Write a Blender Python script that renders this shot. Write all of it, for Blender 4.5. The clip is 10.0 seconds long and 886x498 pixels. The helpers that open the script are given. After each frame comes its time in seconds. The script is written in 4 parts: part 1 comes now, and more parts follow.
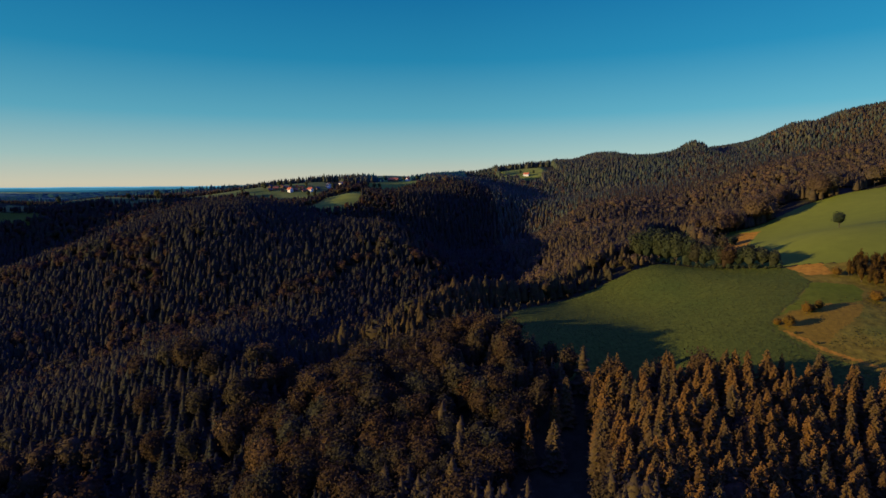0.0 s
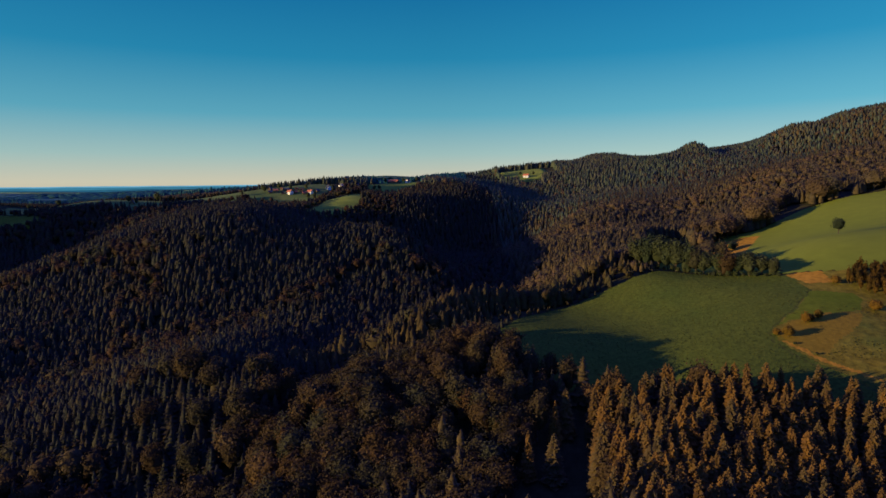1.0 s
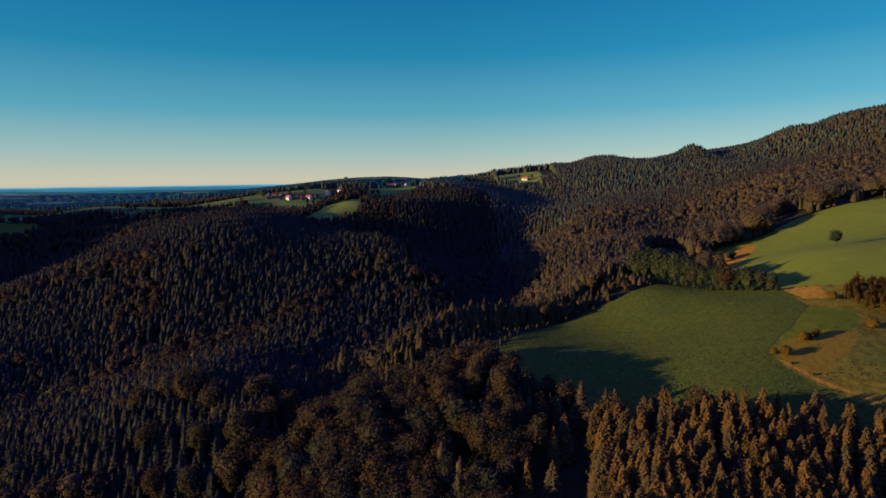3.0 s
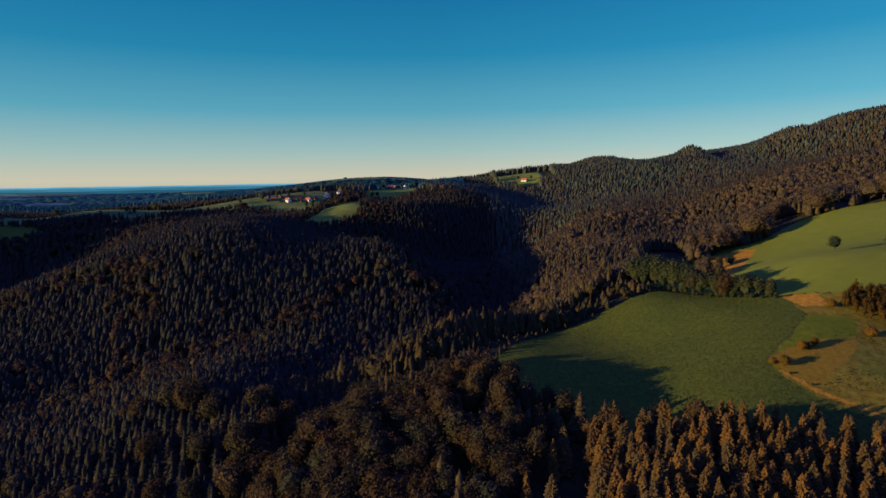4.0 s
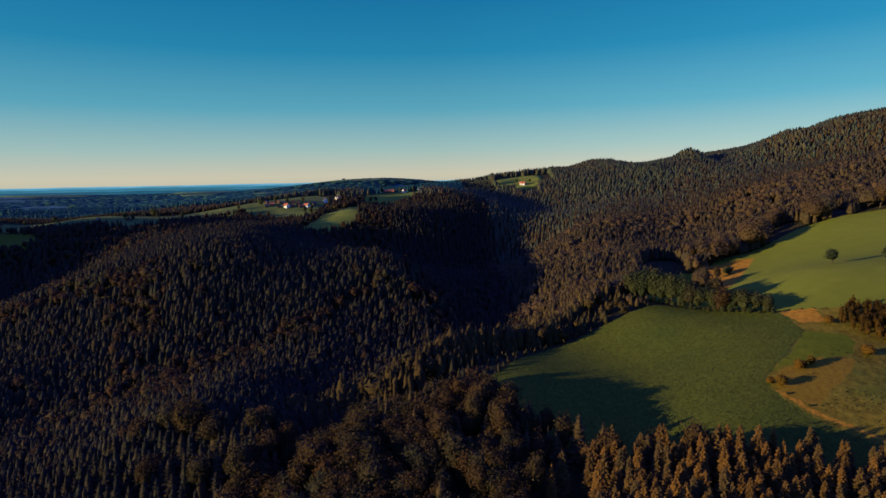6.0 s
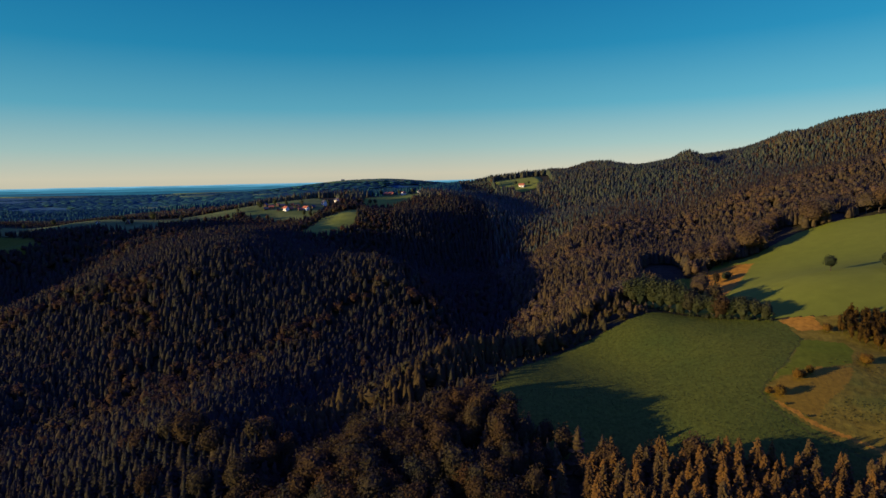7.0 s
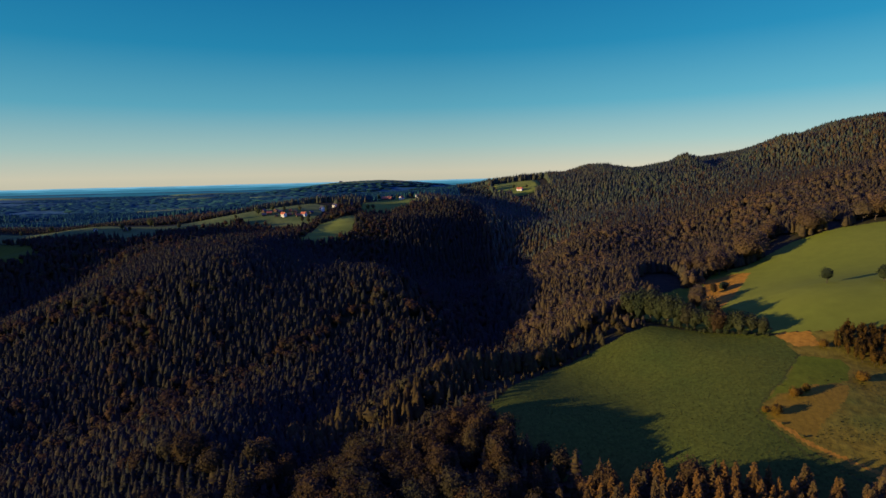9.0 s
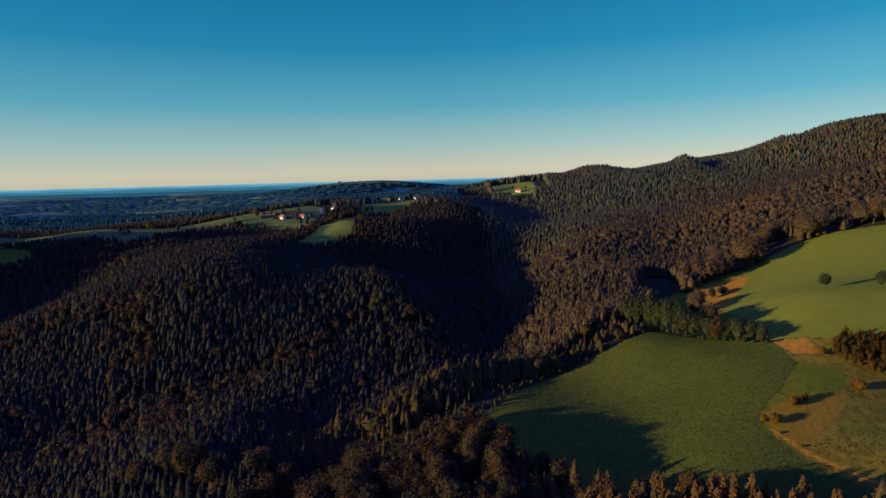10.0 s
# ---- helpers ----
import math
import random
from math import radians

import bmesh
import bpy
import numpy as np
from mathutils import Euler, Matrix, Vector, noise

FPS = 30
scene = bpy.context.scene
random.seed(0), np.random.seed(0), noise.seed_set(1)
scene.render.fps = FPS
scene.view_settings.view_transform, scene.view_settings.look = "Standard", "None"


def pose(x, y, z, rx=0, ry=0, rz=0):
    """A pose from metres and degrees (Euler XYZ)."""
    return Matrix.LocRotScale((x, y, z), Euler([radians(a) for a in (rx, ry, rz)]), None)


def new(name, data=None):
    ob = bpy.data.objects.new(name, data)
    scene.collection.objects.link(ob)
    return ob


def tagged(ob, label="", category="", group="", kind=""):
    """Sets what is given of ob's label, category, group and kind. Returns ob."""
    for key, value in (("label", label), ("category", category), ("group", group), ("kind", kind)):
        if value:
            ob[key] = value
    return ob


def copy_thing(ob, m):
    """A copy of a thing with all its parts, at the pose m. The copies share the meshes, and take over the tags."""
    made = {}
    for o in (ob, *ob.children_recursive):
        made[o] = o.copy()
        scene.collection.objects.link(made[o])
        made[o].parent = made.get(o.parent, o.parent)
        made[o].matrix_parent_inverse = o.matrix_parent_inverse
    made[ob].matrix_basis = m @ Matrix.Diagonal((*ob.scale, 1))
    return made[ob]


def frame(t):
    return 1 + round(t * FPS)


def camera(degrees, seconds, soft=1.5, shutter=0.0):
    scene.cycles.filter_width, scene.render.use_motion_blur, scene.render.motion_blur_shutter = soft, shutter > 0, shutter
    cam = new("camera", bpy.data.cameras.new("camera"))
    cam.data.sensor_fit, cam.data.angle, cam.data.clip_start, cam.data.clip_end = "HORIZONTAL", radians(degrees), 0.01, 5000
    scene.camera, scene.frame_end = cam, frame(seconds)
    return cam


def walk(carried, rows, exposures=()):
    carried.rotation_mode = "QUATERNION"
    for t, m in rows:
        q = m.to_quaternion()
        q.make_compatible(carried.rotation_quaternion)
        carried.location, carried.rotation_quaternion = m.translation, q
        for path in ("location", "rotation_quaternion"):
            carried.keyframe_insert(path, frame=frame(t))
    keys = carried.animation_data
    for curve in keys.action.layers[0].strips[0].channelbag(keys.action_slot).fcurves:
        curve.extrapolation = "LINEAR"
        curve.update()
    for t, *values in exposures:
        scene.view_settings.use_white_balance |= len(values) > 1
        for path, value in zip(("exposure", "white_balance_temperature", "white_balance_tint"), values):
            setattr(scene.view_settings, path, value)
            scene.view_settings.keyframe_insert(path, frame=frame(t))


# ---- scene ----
cam = camera(75.6, 10.0, soft=1.5)
METRES, EYE, TILT, LEAN, TURN = 50.0, 70.0, -6.1, 0.5, 0.0
ROWS = [
    (0.0, 0.0, 0.0, 0.0, -0.0, 0.0, -0.0),
    (0.5, 0.0009, -0.0036, 0.052, 0.01, -0.07, 0.04),
    (1.0, 0.0018, -0.0071, 0.1024, 0.0, -0.15, 0.08),
    (1.5, 0.0034, -0.011, 0.1523, -0.01, -0.21, 0.13),
    (2.0, 0.0043, -0.0142, 0.2023, -0.04, -0.26, 0.18),
    (2.5, 0.0054, -0.018, 0.2518, -0.07, -0.31, 0.25),
    (4.0, 0.0107, -0.0283, 0.4055, -0.14, -0.52, 0.46),
    (4.5, 0.0112, -0.0317, 0.4548, -0.17, -0.57, 0.51),
    (5.0, 0.0127, -0.0338, 0.5044, -0.19, -0.63, 0.57),
    (5.5, 0.0137, -0.0367, 0.5558, -0.23, -0.68, 0.61),
    (7.0, 0.018, -0.0442, 0.706, -0.33, -0.8, 0.75),
    (7.5, 0.0188, -0.0467, 0.7556, -0.37, -0.83, 0.8),
    (8.0, 0.0203, -0.0506, 0.8066, -0.41, -0.88, 0.85),
    (8.5, 0.0212, -0.0531, 0.855, -0.47, -0.92, 0.9),
    (9.0, 0.0237, -0.0549, 0.9027, -0.51, -0.96, 0.96),
    (9.5, 0.0247, -0.0564, 0.951, -0.56, -1.01, 1.0),
    (10.0, 0.028, -0.0571, 0.9977, -0.61, -1.07, 1.05),
]
walk(cam, [(t, pose(0, 0, EYE, TILT, LEAN, TURN) @ pose(METRES * x, METRES * y, METRES * z, 90 + pitch, roll, yaw)) for t, x, y, z, yaw, pitch, roll in ROWS])

# ---- light: a low morning sun from the side, clear sky ----
EXPOSURE = 0.7
scene.view_settings.exposure = EXPOSURE
SUN_ELEVATION, SUN_HEADING = 8.2, Vector((0.968, 0.25))
sun_data = bpy.data.lights.new("sun", "SUN")
sun_data.energy, sun_data.angle, sun_data.color = 5.2, radians(0.5), (1.0, 0.775, 0.42)
sun = new("sun", sun_data)
ray = Vector((*(SUN_HEADING.normalized() * math.cos(radians(SUN_ELEVATION))), -math.sin(radians(SUN_ELEVATION))))
sun.rotation_euler = ray.to_track_quat("-Z", "Y").to_euler()
sun.location = (-300, -60, 300)


def sky_world():
    world = bpy.data.worlds.new("clear_sky")
    scene.world = world
    world.use_nodes = True
    nt = world.node_tree
    nt.nodes.clear()
    out = nt.nodes.new("ShaderNodeOutputWorld")
    bg = nt.nodes.new("ShaderNodeBackground")
    sky = nt.nodes.new("ShaderNodeTexSky")
    sky.sky_type, sky.sun_disc = "NISHITA", False
    sky.sun_elevation = radians(SUN_ELEVATION)
    sky.sun_rotation = math.atan2(-ray.x, -ray.y)
    sky.altitude, sky.air_density, sky.dust_density, sky.ozone_density = 600, 1.0, 0.4, 3.0
    coord = nt.nodes.new("ShaderNodeTexCoord")
    split = nt.nodes.new("ShaderNodeSeparateXYZ")
    nt.links.new(coord.outputs["Generated"], split.inputs[0])
    ramp = nt.nodes.new("ShaderNodeValToRGB")
    stops = [(0.0, (0.36, 0.345, 0.265)), (0.012, (0.385, 0.365, 0.28)), (0.055, (0.22, 0.33, 0.32)), (0.12, (0.065, 0.24, 0.32)),
             (0.21, (0.010, 0.150, 0.27)), (0.30, (0.004, 0.105, 0.23)), (0.55, (0.036, 0.076, 0.60)), (1.0, (0.056, 0.098, 0.98))]
    while len(ramp.color_ramp.elements) < len(stops):
        ramp.color_ramp.elements.new(0.5)
    for element, (place, colour) in zip(ramp.color_ramp.elements, stops):
        element.position, element.color = place, (*colour, 1)
    nt.links.new(split.outputs["Z"], ramp.inputs[0])
    scaled = nt.nodes.new("ShaderNodeVectorMath")
    scaled.operation = "SCALE"
    scaled.inputs["Scale"].default_value = 0.03
    nt.links.new(sky.outputs[0], scaled.inputs[0])
    mix = nt.nodes.new("ShaderNodeMix")
    mix.data_type = "RGBA"
    mix.inputs["Factor"].default_value = 0.9
    nt.links.new(scaled.outputs[0], mix.inputs["A"])
    nt.links.new(ramp.outputs[0], mix.inputs["B"])
    nt.links.new(mix.outputs["Result"], bg.inputs["Color"])
    # the sky is a little brighter away from the sun
    away = nt.nodes.new("ShaderNodeMapRange")
    away.inputs["From Min"].default_value, away.inputs["From Max"].default_value = 0.0, 0.62
    away.inputs["To Min"].default_value, away.inputs["To Max"].default_value = 1.02, 1.22
    nt.links.new(split.outputs["X"], away.inputs["Value"])
    nt.links.new(away.outputs[0], bg.inputs["Strength"])
    nt.links.new(bg.outputs[0], out.inputs[0])


sky_world()


# ---- materials ----
def blank(name):
    mat = bpy.data.materials.new(name)
    mat.use_nodes = True
    nt = mat.node_tree
    return mat, nt, nt.nodes["Principled BSDF"]


def ramp_node(nt, colours, stops=None):
    node = nt.nodes.new("ShaderNodeValToRGB")
    n = len(colours)
    while len(node.color_ramp.elements) < n:
        node.color_ramp.elements.new(0.5)
    for i, colour in enumerate(colours):
        node.color_ramp.elements[i].position = stops[i] if stops else i / (n - 1)
        node.color_ramp.elements[i].color = (*colour, 1)
    return node


def noise_node(nt, scale, detail=4.0, rough=0.55, stretch=None):
    coord = nt.nodes.new("ShaderNodeTexCoord")
    node = nt.nodes.new("ShaderNodeTexNoise")
    node.inputs["Scale"].default_value, node.inputs["Detail"].default_value, node.inputs["Roughness"].default_value = scale, detail, rough
    if stretch:
        mapping = nt.nodes.new("ShaderNodeMapping")
        mapping.inputs["Scale"].default_value = stretch
        nt.links.new(coord.outputs["Object"], mapping.inputs[0])
        nt.links.new(mapping.outputs[0], node.inputs["Vector"])
    else:
        nt.links.new(coord.outputs["Object"], node.inputs["Vector"])
    return node


def blend(nt, mode, a, b, factor):
    node = nt.nodes.new("ShaderNodeMix")
    node.data_type, node.blend_type = "RGBA", mode
    for socket, value in (("Factor", factor), ("A", a), ("B", b)):
        if isinstance(value, (int, float)):
            node.inputs[socket].default_value = value
        elif isinstance(value, tuple):
            node.inputs[socket].default_value = (*value, 1)
        else:
            nt.links.new(value, node.inputs[socket])
    return node.outputs["Result"]


def surface(name, colours, broad=0.02, fine=0.5, rough=0.9, bump=0.0, stops=None, mottle=0.5, stretch=None, gloss=0.04):
    """A weathered or grown surface: a broad drift between colours and a fine mottle over it."""
    mat, nt, bsdf = blank(name)
    big = noise_node(nt, broad, 3.0)
    ramp = ramp_node(nt, colours, stops or [0.3 + 0.4 * i / max(1, len(colours) - 1) for i in range(len(colours))])
    nt.links.new(big.outputs["Fac"], ramp.inputs[0])
    small = noise_node(nt, fine, 5.0, 0.65, stretch)
    grey = ramp_node(nt, [(1 - mottle,) * 3, (1 + mottle * 0.6,) * 3], [0.3, 0.72])
    nt.links.new(small.outputs["Fac"], grey.inputs[0])
    nt.links.new(blend(nt, "MULTIPLY", ramp.outputs[0], grey.outputs[0], 1.0), bsdf.inputs["Base Color"])
    bsdf.inputs["Roughness"].default_value = rough
    bsdf.inputs["Specular IOR Level"].default_value = gloss
    if bump:
        node = nt.nodes.new("ShaderNodeBump")
        node.inputs["Strength"].default_value, node.inputs["Distance"].default_value = 1.0, bump
        nt.links.new(small.outputs["Fac"], node.inputs["Height"])
        nt.links.new(node.outputs[0], bsdf.inputs["Normal"])
    return mat


def foliage(name, colours, stops=None, through_light=0.45):
    """Leaves or needles: every tree has its own tint, with a mottle over the crown."""
    mat, nt, bsdf = blank(name)
    tint = nt.nodes.new("ShaderNodeAttribute")
    tint.attribute_name = "tint"
    info = nt.nodes.new("ShaderNodeObjectInfo")
    add = nt.nodes.new("ShaderNodeMath")
    add.operation = "ADD"
    nt.links.new(tint.outputs["Fac"], add.inputs[0])
    nt.links.new(info.outputs["Random"], add.inputs[1])
    fract = nt.nodes.new("ShaderNodeMath")
    fract.operation = "FRACT"
    nt.links.new(add.outputs[0], fract.inputs[0])
    ramp = ramp_node(nt, colours, stops)
    nt.links.new(fract.outputs[0], ramp.inputs[0])
    small = noise_node(nt, 0.45, 4.0, 0.7)
    grey = ramp_node(nt, [(0.75,) * 3, (1.2,) * 3], [0.32, 0.7])
    nt.links.new(small.outputs["Fac"], grey.inputs[0])
    nt.links.new(blend(nt, "MULTIPLY", ramp.outputs[0], grey.outputs[0], 1.0), bsdf.inputs["Base Color"])
    bsdf.inputs["Roughness"].default_value = 0.75
    bsdf.inputs["Specular IOR Level"].default_value = 0.04
    thin = nt.nodes.new("ShaderNodeBsdfTranslucent")
    nt.links.new(bsdf.inputs["Base Color"].links[0].from_socket, thin.inputs["Color"])
    both = nt.nodes.new("ShaderNodeMixShader")
    both.inputs[0].default_value = through_light
    nt.links.new(bsdf.outputs[0], both.inputs[1])
    nt.links.new(thin.outputs[0], both.inputs[2])
    nt.links.new(both.outputs[0], nt.nodes["Material Output"].inputs["Surface"])
    return mat


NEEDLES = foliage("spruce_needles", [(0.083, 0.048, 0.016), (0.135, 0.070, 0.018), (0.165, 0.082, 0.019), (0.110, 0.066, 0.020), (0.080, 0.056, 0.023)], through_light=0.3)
LEAVES = foliage("autumn_leaves", [(0.045, 0.028, 0.013), (0.057, 0.035, 0.014), (0.044, 0.037, 0.018), (0.066, 0.035, 0.013), (0.038, 0.037, 0.019), (0.113, 0.063, 0.022)],
                 [0, 0.25, 0.5, 0.75, 0.95, 0.985], through_light=0.35)
HEDGE_LEAVES = foliage("green_leaves", [(0.038, 0.048, 0.022), (0.054, 0.060, 0.024), (0.050, 0.052, 0.023)])
# air haze of the distance put into the needles' blue-green colour
HAZED_NEEDLES = foliage("hazed_needles", [(0.025, 0.092, 0.084), (0.032, 0.106, 0.092), (0.039, 0.112, 0.092)])
# needles toned down for the dim western woods, shade put into the colour
SHADY_NEEDLES = foliage("shade_toned_needles", [(0.035, 0.036, 0.025), (0.054, 0.044, 0.022), (0.039, 0.040, 0.028), (0.060, 0.044, 0.022), (0.043, 0.044, 0.029)])
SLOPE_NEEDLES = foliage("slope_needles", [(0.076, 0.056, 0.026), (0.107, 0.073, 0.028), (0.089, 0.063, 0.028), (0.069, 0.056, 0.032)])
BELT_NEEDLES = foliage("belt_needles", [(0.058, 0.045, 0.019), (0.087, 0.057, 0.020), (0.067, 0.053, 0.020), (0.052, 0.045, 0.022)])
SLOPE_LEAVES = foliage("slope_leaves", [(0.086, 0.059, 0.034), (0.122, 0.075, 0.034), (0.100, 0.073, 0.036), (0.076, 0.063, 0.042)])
# leaves toned down the same way, with shade in the colour
SHADY_LEAVES = foliage("shade_toned_leaves", [(0.047, 0.028, 0.017), (0.062, 0.034, 0.019), (0.040, 0.031, 0.020), (0.067, 0.036, 0.017), (0.045, 0.044, 0.023), (0.087, 0.063, 0.025)], [0, 0.25, 0.5, 0.75, 0.93, 0.985])
# cooler, greener upper-mountain spruce with some distance haze in the colour
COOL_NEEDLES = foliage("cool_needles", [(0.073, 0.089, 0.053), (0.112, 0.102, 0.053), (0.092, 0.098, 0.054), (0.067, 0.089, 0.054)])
YOUNG = foliage("young_stand_leaves", [(0.080, 0.044, 0.009), (0.105, 0.056, 0.010), (0.064, 0.041, 0.010)])
BRUSH = foliage("brown_brush", [(0.130, 0.072, 0.012), (0.165, 0.088, 0.014), (0.112, 0.072, 0.012)])
TUSSOCK = foliage("dry_tussock", [(0.070, 0.064, 0.012), (0.095, 0.078, 0.014), (0.11, 0.085, 0.016)])
BLADES = foliage("grass_tuft", [(0.062, 0.070, 0.016), (0.090, 0.085, 0.020), (0.076, 0.078, 0.018)])
BARK = surface("bark", [(0.06, 0.045, 0.032), (0.10, 0.075, 0.055)], 0.3, 2.5, 0.9, 0.05)
FLOOR = surface("forest_floor", [(0.024, 0.022, 0.008), (0.036, 0.030, 0.010), (0.027, 0.027, 0.009)], 0.02, 0.25, 0.95, 0.4)
# far ground, its blue-green drift standing in for haze
HAZED_PLAIN = surface("hazed_plain", [(0.022, 0.078, 0.080), (0.033, 0.100, 0.095), (0.045, 0.118, 0.091)], 0.004, 0.02, 0.95, 0.0)
MEADOW = surface("meadow_grass", [(0.052, 0.068, 0.008), (0.072, 0.081, 0.009), (0.056, 0.073, 0.009)], 0.018, 0.55, 0.95, 0.25, mottle=0.4)
UPPER = surface("upper_field_grass", [(0.111, 0.126, 0.012), (0.133, 0.141, 0.014)], 0.008, 0.12, 0.95, 0.15, mottle=0.12)
ROUGH = surface("rough_pasture", [(0.126, 0.099, 0.009), (0.150, 0.107, 0.011), (0.097, 0.095, 0.011)], 0.03, 0.28, 0.95, 0.4, mottle=0.45)
HAY = surface("plateau_hay", [(0.088, 0.114, 0.023), (0.111, 0.128, 0.027), (0.077, 0.110, 0.023)], 0.012, 0.08, 0.95, 0.0, mottle=0.3)
STUBBLE = surface("dry_grass", [(0.158, 0.098, 0.009), (0.182, 0.108, 0.010)], 0.03, 0.5, 0.95, 0.2, mottle=0.25)
STRAW = surface("straw_slope", [(0.27, 0.128, 0.012), (0.33, 0.155, 0.015)], 0.04, 0.35, 0.95, 0.3, mottle=0.4)
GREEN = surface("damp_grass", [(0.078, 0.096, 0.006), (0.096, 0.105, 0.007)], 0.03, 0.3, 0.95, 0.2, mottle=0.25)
RUT = surface("wheel_rut", [(0.046, 0.052, 0.008), (0.058, 0.060, 0.010)], 0.05, 0.5, 0.95, 0.1, mottle=0.4)
FAR_GRASS = surface("hill_pasture", [(0.140, 0.176, 0.021), (0.170, 0.180, 0.022)], 0.008, 0.06, 0.95, 0.0, mottle=0.25)
# grass of the plain, cooled and dulled for haze
HAZED_GRASS = surface("hazed_pasture", [(0.062, 0.101, 0.050), (0.084, 0.116, 0.055)], 0.006, 0.05, 0.95, 0.0, mottle=0.2)
PLASTER = surface("white_plaster", [(0.56, 0.53, 0.48), (0.66, 0.63, 0.57)], 0.2, 1.5, 0.85, 0.01, mottle=0.1)
TILES = surface("red_roof_tiles", [(0.33, 0.10, 0.045), (0.42, 0.14, 0.06)], 0.2, 2.0, 0.8, 0.03, mottle=0.3)
SLATE = surface("dark_roof", [(0.05, 0.05, 0.055), (0.08, 0.075, 0.075)], 0.2, 2.0, 0.7, 0.03, mottle=0.3)
BOARDS = surface("weathered_boards", [(0.10, 0.065, 0.04), (0.15, 0.10, 0.06)], 0.3, 2.0, 0.85, 0.02, mottle=0.3)
STONE = surface("pale_stone", [(0.40, 0.36, 0.32), (0.50, 0.45, 0.40)], 0.4, 3.0, 0.9, 0.05, mottle=0.3)


def glass_material():
    mat, nt, bsdf = blank("window_glass")
    bsdf.inputs["Base Color"].default_value = (0.02, 0.025, 0.03, 1)
    bsdf.inputs["Roughness"].default_value = 0.08
    return mat


GLASS = glass_material()


def haze_material(name, colour, glow):
    """Blue distance at the end of the plain: air haze as colour and glow."""
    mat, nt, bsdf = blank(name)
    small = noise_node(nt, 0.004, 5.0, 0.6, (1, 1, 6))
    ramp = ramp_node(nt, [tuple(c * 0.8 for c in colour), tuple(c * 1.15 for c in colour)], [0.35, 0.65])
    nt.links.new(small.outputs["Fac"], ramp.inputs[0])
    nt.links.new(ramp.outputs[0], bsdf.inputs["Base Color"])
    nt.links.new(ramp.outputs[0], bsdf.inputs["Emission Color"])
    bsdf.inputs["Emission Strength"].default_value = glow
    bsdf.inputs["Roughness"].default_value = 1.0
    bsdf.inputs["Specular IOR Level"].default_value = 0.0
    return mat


# ---- the lie of the land ----
LANDFORMS = []


def landform(x, y, along, across, turn, height):
    """A rounded hill (or a hollow, below nought) with its two half-widths and its bearing."""
    LANDFORMS.append((x, y, along, across, radians(turn), height))


landform(-375, 145, 195, 433, 10, -81.2)
landform(791, 765, 312, 349, 35, 155.4)
landform(69, 676, 74, 143, 8, 20.0)
landform(-306, 1238, 450, 381, 2, 16.5)
landform(99, 136, 93, 45, 19, -47.9)
landform(232, 801, 307, 116, 1, -33.3)
landform(-534, 86, 87, 99, 2, 33.0)
landform(-178, 395, 40, 154, 175, 19.1)
landform(201, 1127, 276, 200, 162, 47.6)
landform(-408, 138, 90, 49, 145, 41.7)
landform(9, 296, 24, 73, 118, 14.7)
landform(797, 297, 207, 134, 18, 55.8)
landform(-416, 558, 81, 74, 165, -52.2)
landform(98, 396, 104, 119, 47, -61.6)
landform(-408, 727, 269, 56, 35, 27.9)
landform(115, 612, 260, 44, 6, 31.8)
landform(800, 1307, 310, 312, 178, 35.5)
landform(251, 314, 49, 62, 51, 48.3)
landform(-241, 348, 118, 52, 11, -96.9)
landform(-866, 339, 186, 246, 17, -38.2)
landform(483, 703, 119, 172, 7, -22.4)
landform(-25, 159, 46, 36, 41, -39.2)
landform(259, 285, 41, 52, 171, -35.9)
landform(115, 342, 34, 64, 33, 21.0)
landform(248, 614, 59, 69, 122, -42.6)
landform(-66, 269, 51, 59, 17, -53.5)
landform(-302, -99, 94, 96, 0, 15.5)
landform(144, 23, 35, 62, 28, -47.0)
landform(-115, 182, 45, 36, 141, -73.3)
landform(-430, 722, 40, 102, 108, -32.1)
landform(-643, 1167, 224, 241, 3, -11.5)
landform(-312, 331, 79, 34, 20, 57.0)
landform(-604, 564, 64, 178, 175, -54.1)
landform(-200, 172, 36, 59, 23, -53.7)
landform(53, 193, 24, 39, 139, -21.8)
landform(4, -142, 131, 122, 0, -24.7)
landform(-615, -88, 114, 134, 4, -15.6)
landform(-31, 608, 63, 104, 88, -61.8)
landform(-58, 27, 76, 58, 20, -43.0)
landform(-94, 335, 33, 253, 174, 13.3)
landform(-149, 774, 85, 62, 104, 27.8)
landform(102, 729, 60, 140, 171, -55.8)
landform(122, 422, 44, 66, 170, 30.6)
landform(-574, 750, 220, 132, 37, 41.9)
landform(-182, 264, 38, 36, 5, -35.5)
landform(-128, 75, 36, 38, 1, -45.9)
landform(-307, 437, 107, 333, 43, 48.3)
landform(190, 1405, 299, 313, 0, -27.6)
landform(-30, 454, 29, 41, 27, 30.4)
landform(-273, 1502, 308, 155, 151, 22.1)
landform(-613, 309, 165, 77, 177, 41.9)
landform(-419, 303, 151, 104, 145, -33.1)
landform(-471, 169, 97, 96, 178, 22.4)
landform(616, 756, 65, 233, 27, -40.4)
landform(-770, 610, 60, 70, 0, 75.0)  # unseen wooded rise west of the valley, added to shade the pasture
landform(-61, 222, 38, 9, 63, -11.0)  # ravine beside the knoll
landform(-465, 160, 60, 110, 0, -29.0)  # unseen saddle in the hill west of the valley, lowered for the sun
landform(-230, 2000, 260, 130, 4, 54.0)  # wooded hill beyond the village
landform(-116, 800, 24, 75, 0, 8.0)  # brow of the meadow below the village, raised to catch the sun
landform(-900, 1900, 500, 160, 8, 10.0)
